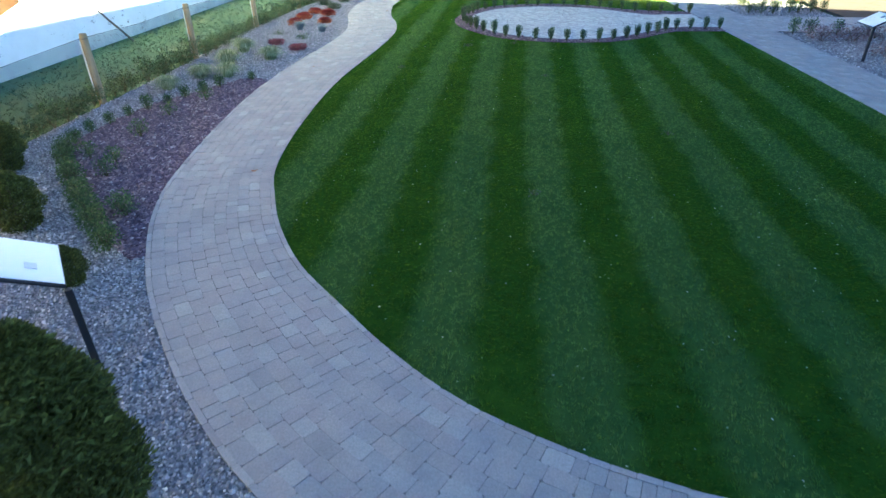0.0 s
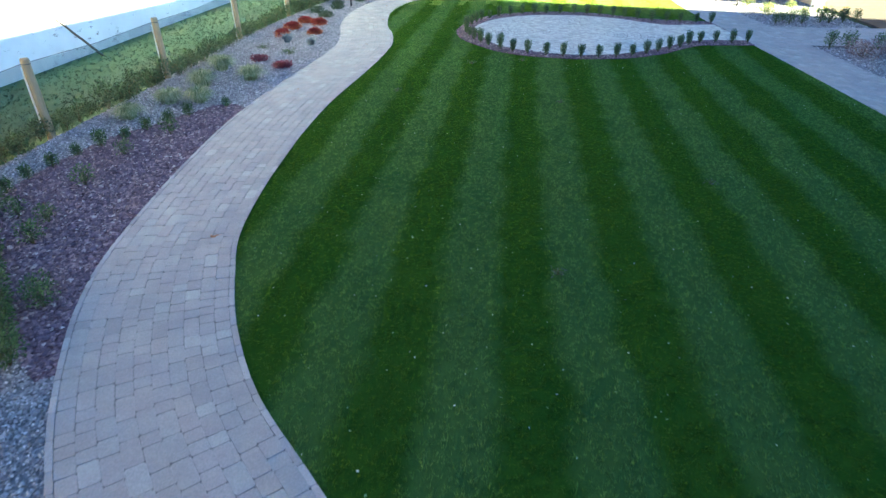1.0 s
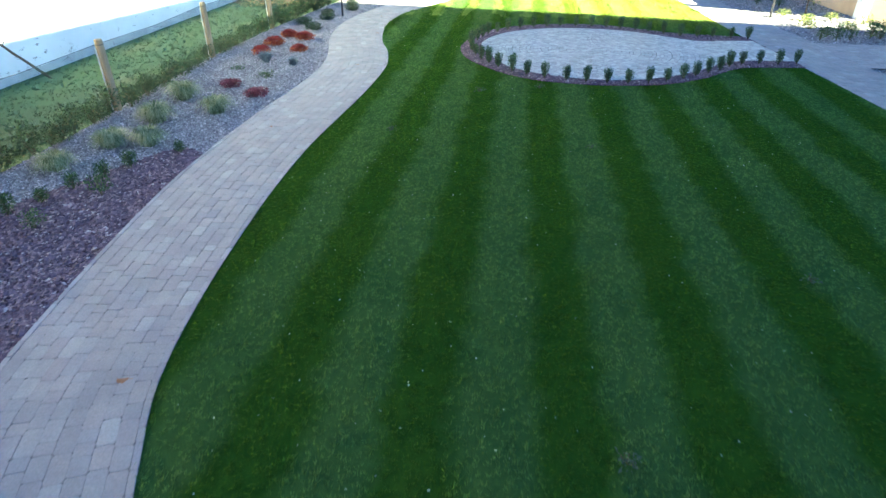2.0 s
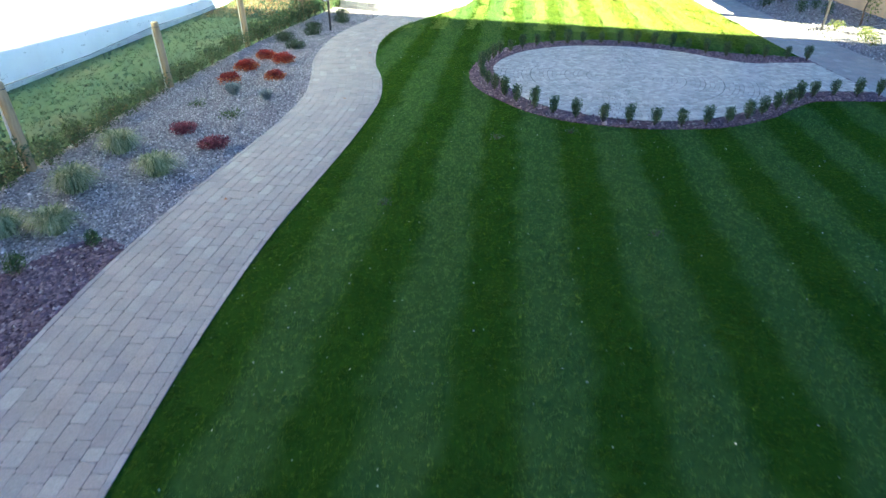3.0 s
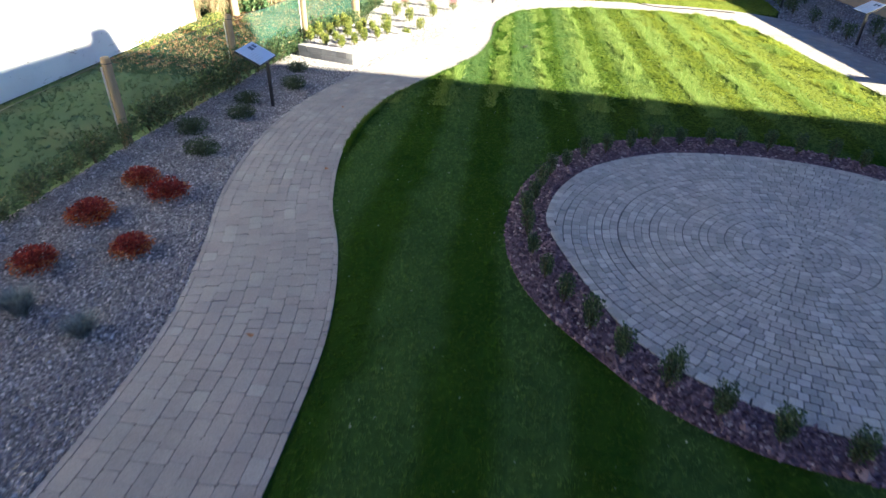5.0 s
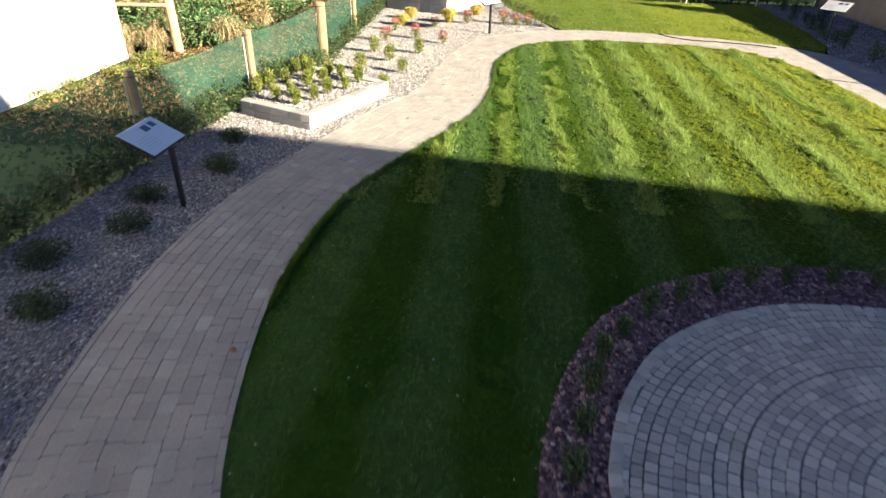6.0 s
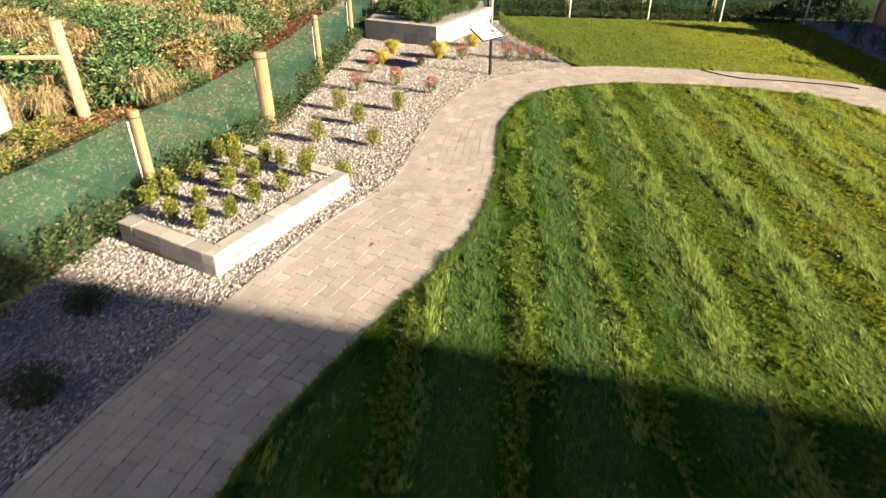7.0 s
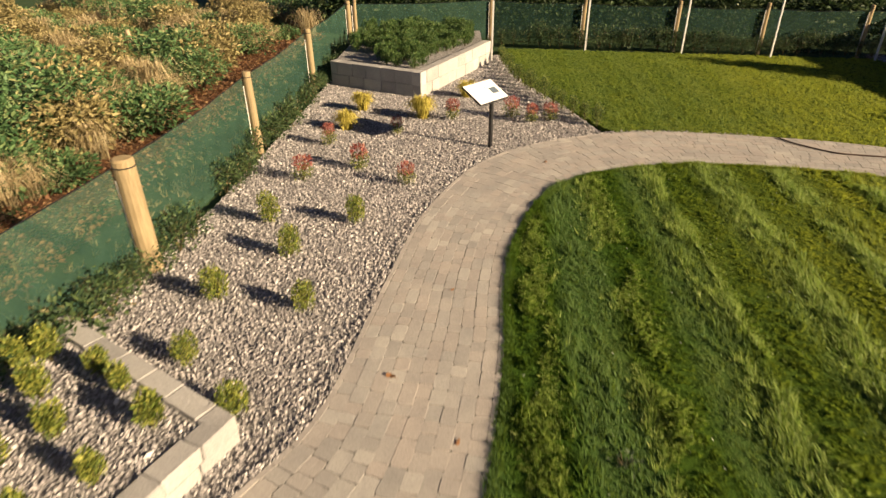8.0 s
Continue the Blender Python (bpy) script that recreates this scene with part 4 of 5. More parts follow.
# ---- fences ----
def make_fence(name, line, label, height, post_r, rise=0.0, net_side=-0.09, thick_posts=(), post_mat=None, over=0.16):
    """Round posts with see-through windbreak net and a top wire."""
    ob = tagged(new(name), label, "fence")
    for k, (x, y) in enumerate(line):
        r = post_r * (1.7 if k in thick_posts else 1.0)
        bm = bmesh.new()
        top = height + over + (rise if y > 30 else 0)
        lean = random.uniform(-0.02, 0.02)
        rod(bm, (x, y, -0.1), (x + lean, y, top - 0.02), r, r * 0.95, 14, 5, 0.004)
        rod(bm, (x + lean, y, top - 0.021), (x + lean, y, top), r * 0.95, r * 0.8, 14, 1)
        post = part("post", bm, post_mat or m_post, ob, smooth=False)
        bm = bmesh.new()
        rod(bm, (x + lean, y, top - 0.10), (x + lean, y, top - 0.088), r * 1.02, r * 1.02, 14, 1)
        part("wire_tie", bm, m_black, post, "dark wire wound round the post top")
        bm = bmesh.new()
        box(bm, (0.012, 0.04, height * 0.95), pose(x + net_side * 0.9, y - r * 0.6, 0.02), 0.003)
        part("batten", bm, m_white_batten, ob, "thin pale timber batten")
    for (x0, y0), (x1, y1) in zip(line, line[1:]):
        h0, h1 = (height + (rise if y > 30 else 0) for y in (y0, y1))
        n = 14
        v, f = [], []
        for i in range(n + 1):
            t = i / n
            sag = 0.05 * math.sin(t * math.pi)
            for j in range(7):
                s = j / 6
                bulge = 0.05 * math.sin(t * math.pi) * math.sin(s * math.pi) + 0.012 * math.sin(t * 31 + s * 7)
                v.append((x0 + (x1 - x0) * t + net_side + bulge, y0 + (y1 - y0) * t, s * (h0 + (h1 - h0) * t - sag)))
        for i in range(n):
            for j in range(6):
                a = i * 7 + j
                f.append((a, a + 7, a + 8, a + 1))
        link("net", from_arrays("net", np.array(v), np.array(f), m_net, True), ob, "green woven windbreak netting")
        bm = bmesh.new()
        mid = ((x0 + x1) / 2 + net_side, (y0 + y1) / 2, (h0 + h1) / 2 - 0.05)
        rod(bm, (x0 + net_side, y0, h0), mid, 0.006, 0.006, 5, 1)
        rod(bm, mid, (x1 + net_side, y1, h1), 0.006, 0.006, 5, 1)
        part("wire", bm, m_black, ob)
    return ob


make_fence("fence", FENCE, "round timber post fence with green windbreak net", 1.26, 0.076, rise=0.1, thick_posts=(7,), over=0.1)
BACK = [(-5.2, 45.6), (-0.75, 46.6), (2.25, 45.95), (5.06, 45.3), (7.54, 44.9), (10.3, 44.5), (13.0, 44.2)]
back = make_fence("fence", [(x, y + 0.9) for x, y in BACK], "timber post fence with green net behind the far lawn", 1.25, 0.06)
pale = tagged(new("post_row"), "row of slim pale posts before the back fence", "posts")
for x, y in [(-0.72, 44.15)] + BACK[2:]:
    bm = bmesh.new()
    box(bm, (0.05, 0.05, 1.75), pose(x, y, -0.1, 0, 0, 5), 0.006)
    part("post", bm, m_galv, pale)

old = tagged(new("old_fence"), "weathered post and rail fence in undergrowth", "fence")
for k, (x, y, h) in enumerate(((-9.2, 33.0, 1.82), (-10.3, 31.0, 1.5))):
    bm = bmesh.new()
    rod(bm, (x, y, -0.1), (x - 0.05, y + 0.04, h), 0.13, 0.12, 14, 5, 0.01)
    part("post", bm, m_oldpost, old)
bm = bmesh.new()
rod(bm, (-10.9, 43.0, -0.1), (-11.0, 43.05, 1.0), 0.065, 0.06, 10, 4, 0.01)
part("stake", bm, m_oldpost, old)
bm = bmesh.new()
rod(bm, (-9.25, 32.9, 1.15), (-14.0, 32.2, 1.2), 0.05, 0.05, 9, 6, 0.015)
part("rail", bm, m_oldpost, old)


# ---- stone planters ----
def wall_of_blocks(planter, a, b, height, thick, courses, length):
    """Rough blocks laid in courses from a to b, the outer face on the line."""
    a, b = Vector(a), Vector(b)
    d = (b - a)
    total = d.length
    yaw = math.atan2(d.y, d.x)
    inward = Vector((-d.y, d.x)).normalized()
    h = height / courses
    for c in range(courses):
        pos = -(length * 0.5 if c % 2 else 0)
        while pos < total - 0.02:
            ln = length * random.uniform(0.8, 1.2)
            s, e = max(pos, 0), min(pos + ln, total)
            if total - e < 0.12:
                e = total
            mid = a + d.normalized() * ((s + e) / 2) + inward * (thick / 2 + random.uniform(-0.008, 0.008))
            bm = bmesh.new()
            box(bm, (e - s - 0.004, thick * random.uniform(0.97, 1.02), h - 0.003), Matrix(), 0.010)
            for v in bm.verts:
                v.co += Vector((random.uniform(-1, 1), random.uniform(-1, 1), random.uniform(-1, 1))) * 0.004
            ob = part("block", bm, m_block, planter)
            ob.matrix_basis = pose(mid.x, mid.y, -0.02 + c * h, 0, 0, math.degrees(yaw))
            pos = e if e == total else pos + ln


planter = tagged(new("stone_planter"), "low pale stone block planter filled with gravel and shrubs", "planter")
for a, b in zip(W1, W1[1:]):
    wall_of_blocks(planter, a, b, 0.31, 0.21, 2, 0.42)
bm = bmesh.new()
slab_mesh(bm, [(-5.5, 28.0), (-3.95, 27.25), (-3.05, 29.5), (-5.2, 30.7)], 0.255, 0.0)
part("gravel_fill", bm, m_gravel_bed, planter, "grey gravel filling")
stones("gravel", sprinkle(np.array([(-5.3, 28.05), (-4.0, 27.4), (-3.1, 29.45), (-5.0, 30.5)]), 1500), 0.027, 0.75, m_gravel, 0.255, "loose gravel in the stone planter")
lime = [make_shrub("lime_shrub", "yellow-green leafy shrub in the stone planter", m_planter, 0.36, 0.10, 900, 0.04, "shrubs in the stone planter", upright=1.3, lobes=4, shell=0.2) for _ in range(2)]
plant_out(lime, [(-4.23, 29.99), (-3.93, 29.83), (-3.47, 29.44), (-4.58, 29.69), (-4.19, 29.3), (-3.61, 28.89), (-4.75, 27.95), (-4.3, 27.75), (-4.05, 28.05), (-5.1, 28.65),
                 (-4.63, 28.45), (-4.95, 29.15), (-3.9, 28.5), (-4.43, 28.95), (-4.8, 30.15), (-5.0, 30.05), (-5.26, 28.3), (-5.3, 28.6)], 0.8, 1.15, 0.25)

planter2 = tagged(new("stone_planter"), "tall pale stone block planter full of green bushes", "planter")
for a, b in zip(W2[:3], W2[1:3]):
    wall_of_blocks(planter2, a, b, 0.62, 0.24, 2, 0.5)
bm = bmesh.new()
slab_mesh(bm, [(-4.75, 41.4), (-2.5, 40.3), (-1.0, 44.0), (-1.1, 46.1), (-4.85, 46.1)], 0.52, 0.0)
part("soil_fill", bm, m_gravel_bed, planter2, "grey gravel filling")
bushes = [make_shrub("green_bush", "dense green bush in the tall stone planter", m_bush, 0.46, 0.17, 820, 0.045, "bushes in the tall planter", upright=0.8, lobes=3) for _ in range(2)]
spots = [(-4.5 + i * 0.37 + 0.15 * (j % 2), 41.6 + j * 0.40 - 0.42 * i * 0.37) for j in range(14) for i in range(10)]
spots = [p for p in spots if inside(np.array([(-4.55, 42.9), (-3.75, 42.3), (-3.6, 41.25), (-2.65, 40.7), (-1.25, 44.0), (-1.3, 45.9), (-4.7, 45.9)]), np.array([p]))[0]]
plant_out(bushes, [(x + random.uniform(-.08, .08), y + random.uniform(-.08, .08)) for x, y in spots], 0.8, 1.2, 0.5)


# ---- information signs ----
def make_sign(x, y, yaw, label, prints, height=1.0, off=(0, 0), lines=5):
    """A sloping board on one black post; yaw is the way its low edge faces."""
    ob = tagged(new("lectern_sign"), label, "sign", "information signs")
    ob.matrix_basis = pose(x, y, 0, 0, 0, yaw)
    bm = bmesh.new()
    box(bm, (0.06, 0.06, height + 0.03 - off[1] * math.tan(radians(28))), pose(0, 0, -0.05), 0.006)
    part("post", bm, m_black, ob, "black square steel post")
    slope = pose(off[0], off[1], height, 28, 0, 0)
    bm = bmesh.new()
    box(bm, (0.78, 0.52, 0.035), slope, 0.008)
    frame_ob = part("tray", bm, m_black, ob, "black board tray")
    bm = bmesh.new()
    box(bm, (0.755, 0.495, 0.006), slope @ pose(0, 0, 0.037), 0.002)
    panel = part("panel", bm, m_panel, ob, "white printed information panel")
    for px, py, w, h, mat in prints:
        bm = bmesh.new()
        box(bm, (w, h, 0.002), slope @ pose(px, py, 0.045))
        part("print", bm, mat, panel)
    for r in range(lines):
        bm = bmesh.new()
        box(bm, (0.26 + 0.05 * (r % 3), 0.008, 0.0015), slope @ pose(-0.17, 0.03 - r * 0.045, 0.045))
        part("text_bar", bm, m_print_pale, panel)
    return ob


P1 = [(0.06, 0.13, 0.12, 0.10, m_print), (0.22, 0.14, 0.10, 0.09, m_print)]
P2 = [(0.20, -0.02, 0.17, 0.15, m_print), (0.06, 0.1, 0.06, 0.05, m_print_pale)]
make_sign(-1.763, 1.506, 129.6, "white lectern sign on black post beside gravel", [(-0.12, -0.02, 0.11, 0.09, m_print_pale)], off=(0.351, 0.24), lines=0)
make_sign(-4.74, 23.87, 88, "white lectern sign with two pictures by the path", P1, off=(-0.1, 0.17))
make_sign(-0.76, 36.78, 50, "white lectern sign on black post in gravel", P2, off=(-0.05, 0.12))
make_sign(10.1, 25.3, -90, "lectern sign on black post in shaded bed", P1)
make_sign(9.75, 31.4, -90, "lectern sign on black post in gravel bed", P1)
make_sign(10.66, 14.25, -90, "lectern sign on black post by side path", P1)
make_sign(10.0, 37.6, -50, "lectern sign by the far corner bed", P1)


# ---- white building, boundary wall and the buildings that shade the garden ----
def wall_prism(name, outline, x0, x1, material, label, category="wall"):
    """An upright wall with an outline in y and z between x0 and x1."""
    bm = bmesh.new()
    a = [bm.verts.new((x0, y, z)) for y, z in outline]
    b = [bm.verts.new((x1, y, z)) for y, z in outline]
    n = len(outline)
    bm.faces.new(a)
    bm.faces.new(b[::-1])
    for i in range(n):
        bm.faces.new((a[i], b[i], b[(i + 1) % n], a[(i + 1) % n]))
    bmesh.ops.recalc_face_normals(bm, faces=bm.faces)
    return tagged(part(name, bm, material), label, category, kind="structure")


wall_prism("wall_white", [(2.0, -0.1), (32.2, -0.1), (32.2, 4.6), (13.4, 4.6), (12.9, 1.36), (11.0, 0.86), (2.0, 0.4)], -10.9, -10.2, m_white_wall,
           "weathered limewashed white wall beyond the fence")
wall_prism("wall_tan", [(-8.0, -0.1), (20.0, -0.1), (20.0, 4.4), (-8.0, 4.4)], -13.4, -13.0, m_tan, "tan rendered wall behind the white wall")
wall_prism("wall_boundary", [(25.55, -0.1), (45.2, -0.1), (45.2, 2.02), (25.55, 2.02)], 13.05, 13.3, m_tan, "tan rendered boundary wall")
bm = bmesh.new()
box(bm, (6.5, 0.25, 2.1), pose(16.55, 25.7, -0.1), 0.01)
tagged(part("wall_return", bm, m_tan_dim), "tan rendered wall beside white pillar, colour dimmed against the sun", "wall", kind="structure")
bm = bmesh.new()
box(bm, (0.34, 0.34, 2.2), pose(13.05, 25.35, -0.1), 0.02)
box(bm, (0.44, 0.44, 0.08), pose(13.05, 25.35, 2.1), 0.01)
tagged(part("pillar", bm, m_white_batten), "white painted gate pillar at the wall's end", "pillar", kind="structure")

# the shade along the wall's foot is put into the tarmac's dark colour
structure("yard", [(13.4, 21.0), (17.0, 21.0), (17.0, 25.5), (13.4, 25.5)], -0.02, -0.2, m_yard, "brown tarmac yard beside the pillar, darkened for the shade", "ground")

HOUSE = [(30.05, 10.16), (59.45, 4.18), (56.2, -29.5), (26.79, -23.68)]
house = tagged(new("house"), "tall plain grey rendered building that shades the garden", "house")
bm = bmesh.new()
slab_mesh(bm, HOUSE, 17.1, -0.1)
part("walls", bm, m_house, house)
bm = bmesh.new()
slab_mesh(bm, HOUSE, 17.3, 17.104)
part("roof", bm, m_roof, house)
bm = bmesh.new()
box(bm, (0.7, 0.7, 0.35), pose(30.5, 9.5, 17.3), 0.02)
part("chimney", bm, m_house, house)


# ---- wild bank beyond the fence ----
thicket = [make_shrub("bramble", label, mat, h, r, 1500, 0.115, "brambles on the bank", twigs=8, lobes=7, shell=0.45)
           for label, mat, h, r in (("green bramble thicket on the bank", m_bramble, 0.8, 0.85), ("tall green bramble thicket on the bank", m_bramble, 1.1, 0.95),
                                    ("browning bramble thicket on the bank", m_drybush, 0.7, 0.8), ("low green bramble on the bank", m_bramble, 0.55, 0.75), ("straggling brown bramble thicket on the bank", m_drybush, 0.9, 0.7))]
bank = [(-8.9, 34.2), (-9.4, 35.6), (-8.8, 37.0), (-10.2, 36.3), (-11.3, 35.2), (-9.6, 38.6), (-11.0, 38.3), (-12.4, 37.2), (-9.2, 40.3), (-10.6, 40.6),
        (-12.2, 40.0), (-9.6, 42.2), (-11.2, 43), (-12.8, 42.5), (-9.3, 44.6), (-10.8, 45.4), (-12.6, 45.2), (-9.0, 47.2), (-10.6, 48.2), (-12.4, 48.6), (-13.6, 38.5),
        (-14.2, 41.5), (-14.4, 45.5), (-9.4, 50.4), (-11.4, 51.5), (-13.6, 51), (-10.6, 33.2), (-12.4, 33.9), (-14, 35.5)]
bank += [(-14.5 - 1.9 * (k % 4), 36 + 1.7 * (k // 4)) for k in range(44)] + [(x + 0.9, y + 0.6) for x, y in bank if x > -12.5 and y > 33] + [(x - 0.4, y + 0.9) for x, y in bank if y < 44]
plant_out(thicket, bank, 0.8, 1.35, -0.1)
straw = [make_tuft("dry_grass", "tall dry straw-coloured grass on the bank", m_straw, 0.75, 0.8, 210, 0.007, "dry grasses on the bank", 0.3) for _ in range(2)]
plant_out(straw, [(x + random.uniform(-.9, .9), y + random.uniform(-.9, .9)) for x, y in bank] + [(-9.7, 32.7), (-9.9, 33.4), (-10.4, 32.4)], 0.6, 1.2, -0.1)
lit = np.vstack([rng.uniform((-9.6, 31.5), (-6.3, 52), (16000, 2)), rng.uniform((-10.1, 26.5), (-6.3, 34), (2200, 2))])
off_line = np.abs(lit[:, 0] - (-7.6 - 0.03 * (lit[:, 1] - 36)))
lit = lit[(off_line < 1.05 * rng.uniform(0.4, 1.2, len(lit))) | (lit[:, 1] < 34)]
v, f = leaf_arrays(np.column_stack([lit, np.full(len(lit), -0.06)]), np.tile([[1.0, 0, 0]], (len(lit), 1)), 0.085, 0.7)
tagged(link("leaf_litter", from_arrays("leaf_litter", v, f, m_litter)), "reddish brown fallen leaves on bare ground", "leaf litter", kind="stuff")
trail = spline([(-7.4, 32.5), (-7.6, 36), (-7.8, 42), (-8.1, 52)], 8)
structure("bare_ground", np.vstack([trail + np.array([0.65, 0]), (trail - np.array([1.0, 0]))[::-1]]), -0.075, -0.2, m_soil, "strip of bare brown earth by the fence", "ground")
weeds = np.vstack([rng.uniform((-10.1, 5), (-6.7, 34), (6000, 2)), rng.uniform((-10, 26), (-6.5, 34), (9000, 2))])
turf("rough_grass", weeds, 0.05, 0.05, -0.09, "rough unmown grass beyond the fence", False, m_rough)
dry = np.vstack([rng.uniform((-10.1, 26.0), (-6.6, 34), (900, 2)), rng.uniform((-7.1, 31.0), (-5.3, 47), (900, 2))])
turf("dry_turf", dry, 0.08, 0.08, -0.09, "browning rough grass by the white wall", False, m_drybush)
weed_kinds = [make_shrub("weed", "low yellow-green weed at the wall's foot", m_lime, 0.32, 0.3, 420, 0.06, "weeds by the white wall") for _ in range(2)]
plant_out(weed_kinds, [(-9.7, 30.6), (-9.3, 31.5), (-9.9, 29.4), (-9.5, 32.3), (-8.8, 31.2), (-9.8, 28.4), (-8.9, 30.2), (-8.4, 32.0)], 0.7, 1.2, -0.1)
plant_out([make_shrub("lawn_weed", "small broad-leaved weed in the lawn", m_sage, 0.07, 0.12, 46, 0.05, "weeds in the lawn")],
          [(0.55, 15.15), (1.85, 15.55), (-0.9, 12.5), (2.6, 12.0), (0.3, 29.5), (4.6, 8.2), (2.2, 5.5)], 0.7, 1.1, 0.03)
bm = bmesh.new()
rod(bm, (-10.05, 14.35, 1.15), (-9.95, 14.9, 0.62), 0.02, 0.03, 6, 3, 0.02)
rod(bm, (-9.95, 14.9, 0.62), (-9.7, 15.5, -0.1), 0.03, 0.035, 6, 3, 0.02)
rod(bm, (-10.02, 14.5, 1.0), (-10.0, 14.85, 1.2), 0.012, 0.006, 5, 2, 0.01)
rod(bm, (-9.98, 14.7, 0.8), (-9.95, 15.1, 1.12), 0.012, 0.006, 5, 2, 0.01)
tagged(part("dead_branch", bm, m_bark), "dead dark branch leaning against the white wall", "branch")

# dark trees behind the back fence
def make_tree(label, height, radius, leaves, material, leaf, base=0.0, group="", girth=0.16):
    ob = tagged(new("tree"), label, "tree", group)
    bm = bmesh.new()
    rod(bm, (0, 0, -0.1), (0, 0, height * 0.55), girth * height / 5, girth * 0.45 * height / 5, 9, 5, 0.03)
    part("trunk", bm, m_bark, ob)
    for k in range(7):
        a = k * 2.4
        bm = bmesh.new()
        z = height * (0.25 + 0.05 * k)
        rod(bm, (0, 0, z), (math.cos(a) * radius * 0.7, math.sin(a) * radius * 0.7, z + height * 0.28), girth * 0.3 * height / 5, 0.2 * girth * height / 5, 6, 3, 0.03)
        part("limb", bm, m_bark, ob)
    pts, dirs = [], []
    for k in range(14):
        a, z = k * 2.4, base + (height - base) * (0.1 + 0.8 * ((k * 0.618) % 1))
        rr = radius * (0.35 + 0.4 * ((k * 0.37) % 1))
        p, d = ball_points(leaves // 14, radius * 0.45, radius * 0.45, height * 0.16, 0.4)
        pts.append(p + np.array([math.cos(a) * rr, math.sin(a) * rr, z]))
        dirs.append(d)
    v, f = leaf_arrays(np.vstack(pts), np.vstack(dirs), leaf)
    link("crown", from_arrays("crown", v, f, material), ob)
    return ob


screen = [make_shrub("hedge_bush", "leafy dark green bush behind the back fence", m_tree, 1.7, 1.0, 1500, 0.19, "evergreen screen", twigs=12, lobes=7, shell=0.35) for _ in range(2)]
plant_out(screen, along([(-6.5, 49.5), (0, 48.8), (6, 48.4), (12.5, 47.3)], 1.25, 0.15), 0.85, 1.2, -0.1)
tree = make_tree("dark leafy tree behind the back fence", 5.5, 2.2, 5600, m_tree, 0.22, 0.2, "trees behind the fence")
tree.matrix_basis = pose(-3.5, 52, 0)
for k, (x, y) in enumerate(((1.2, 51.5), (5.5, 52.0), (9.5, 50.5), (14.5, 54.0), (-7.5, 54.5), (3.5, 56), (8, 56), (-1, 56))):
    copy_thing(tree, pose(x, y, 0, 0, 0, k * 77))
sapling = make_tree("thin young tree with yellow-green leaves", 2.5, 0.3, 420, m_lime, 0.09, 0.3, "young trees", 0.06)
sapling.matrix_basis = pose(11.6, 26.15, 0)
# out of view, added so that a long shadow falls across the far lawn
shadow_tree = make_tree("unseen slim tree added to cast a shadow streak on the far lawn", 3.9, 0.9, 3200, m_tree, 0.16, 0.3, "young trees")
shadow_tree.matrix_basis = pose(14.0, 40.2, 0)

# shrubs in the shaded eastern beds
dark_kinds = [make_shrub("shade_shrub", "dark green shrub in shaded gravel bed", m_box, h, r, 520, 0.042, "shrubs in the east beds", upright=0.6) for h, r in ((0.45, 0.15), (0.4, 0.18))]
plant_out(dark_kinds, [(10.33, 17.85), (10.82, 17.9), (11.6, 17.85), (12.5, 17.9), (10.22, 21.6), (10.6, 22.05), (10.62, 21.5), (11.1, 21.7), (11.67, 21.75), (12.03, 21.9),
                       (12.5, 22.0), (12.8, 22.7), (12.95, 22.1), (9.85, 29.5), (10.15, 29.8), (10.85, 30.6), (10.3, 31.2), (9.85, 32.2), (9.85, 33.1), (9.9, 34.6), (10.8, 32.6), (11.4, 29),
                       (11.2, 27.6), (10.6, 28.2), (10.3, 38.6), (10.5, 39.8), (9.9, 36.3), (10.1, 37.2), (10.7, 40.8), (10.9, 42.2), (11.2, 38.5), (11.4, 41), (11, 43.5)], 0.85, 1.3)
lights = [make_shrub("lime_shrub", "yellow-green low shrub in sunlit gravel", m_lime, 0.3, 0.24, 320, 0.05, "lime shrubs in the east beds")]
plant_out(lights, [(10.5, 25.35), (11.9, 24.85), (11.75, 23.3), (10.65, 23.8), (12.7, 24.3), (11.1, 24.8), (10.6, 23.3), (10.35, 39.2), (10.5, 41.4), (10.05, 37.8)], 0.85, 1.2)
heath = [make_shrub("heather", "purple-brown heather mound in gravel", m_heather, 0.4, 0.42, 700, 0.05, "heathers")]
plant_out(heath, [(10.75, 16.9), (11.65, 16.9), (12.45, 17.4), (12.9, 15.9), (11.6, 14.9), (12.8, 14.7)], 0.9, 1.3)

# brown hose lying on the far path's edge
bm = bmesh.new()
hose = spline([(4.72, 37.5), (4.93, 37.14), (5.38, 36.72), (5.8, 36.6), (6.26, 36.52), (6.8, 36.36), (7.3, 36.2), (7.8, 35.9)], 8)
for a, b in zip(hose, hose[1:]):
    rod(bm, (a[0], a[1], 0.045), (b[0], b[1], 0.045), 0.013, 0.013, 7, 1)
tagged(part("hose", bm, m_tube), "thin brown hose lying along the path edge", "hose")


# dry leaves and twigs dropped on the winding path
LEAF_DROP = "fallen leaves on the path"
bm = bmesh.new()
ring_v = [bm.verts.new((math.cos(a) * 0.05 * (1 + 0.25 * math.cos(3 * a)), math.sin(a) * 0.032, 0.006 + 0.012 * math.cos(2 * a))) for a in (k * 0.698 for k in range(9))]
mid_v = bm.verts.new((0, 0, 0.002))
for k in range(9):
    bm.faces.new((ring_v[k], ring_v[(k + 1) % 9], mid_v))
bmesh.ops.create_cone(bm, cap_ends=True, segments=5, radius1=0.002, radius2=0.002, depth=0.04, matrix=pose(0.065, 0, 0.006, 0, 90, 0))
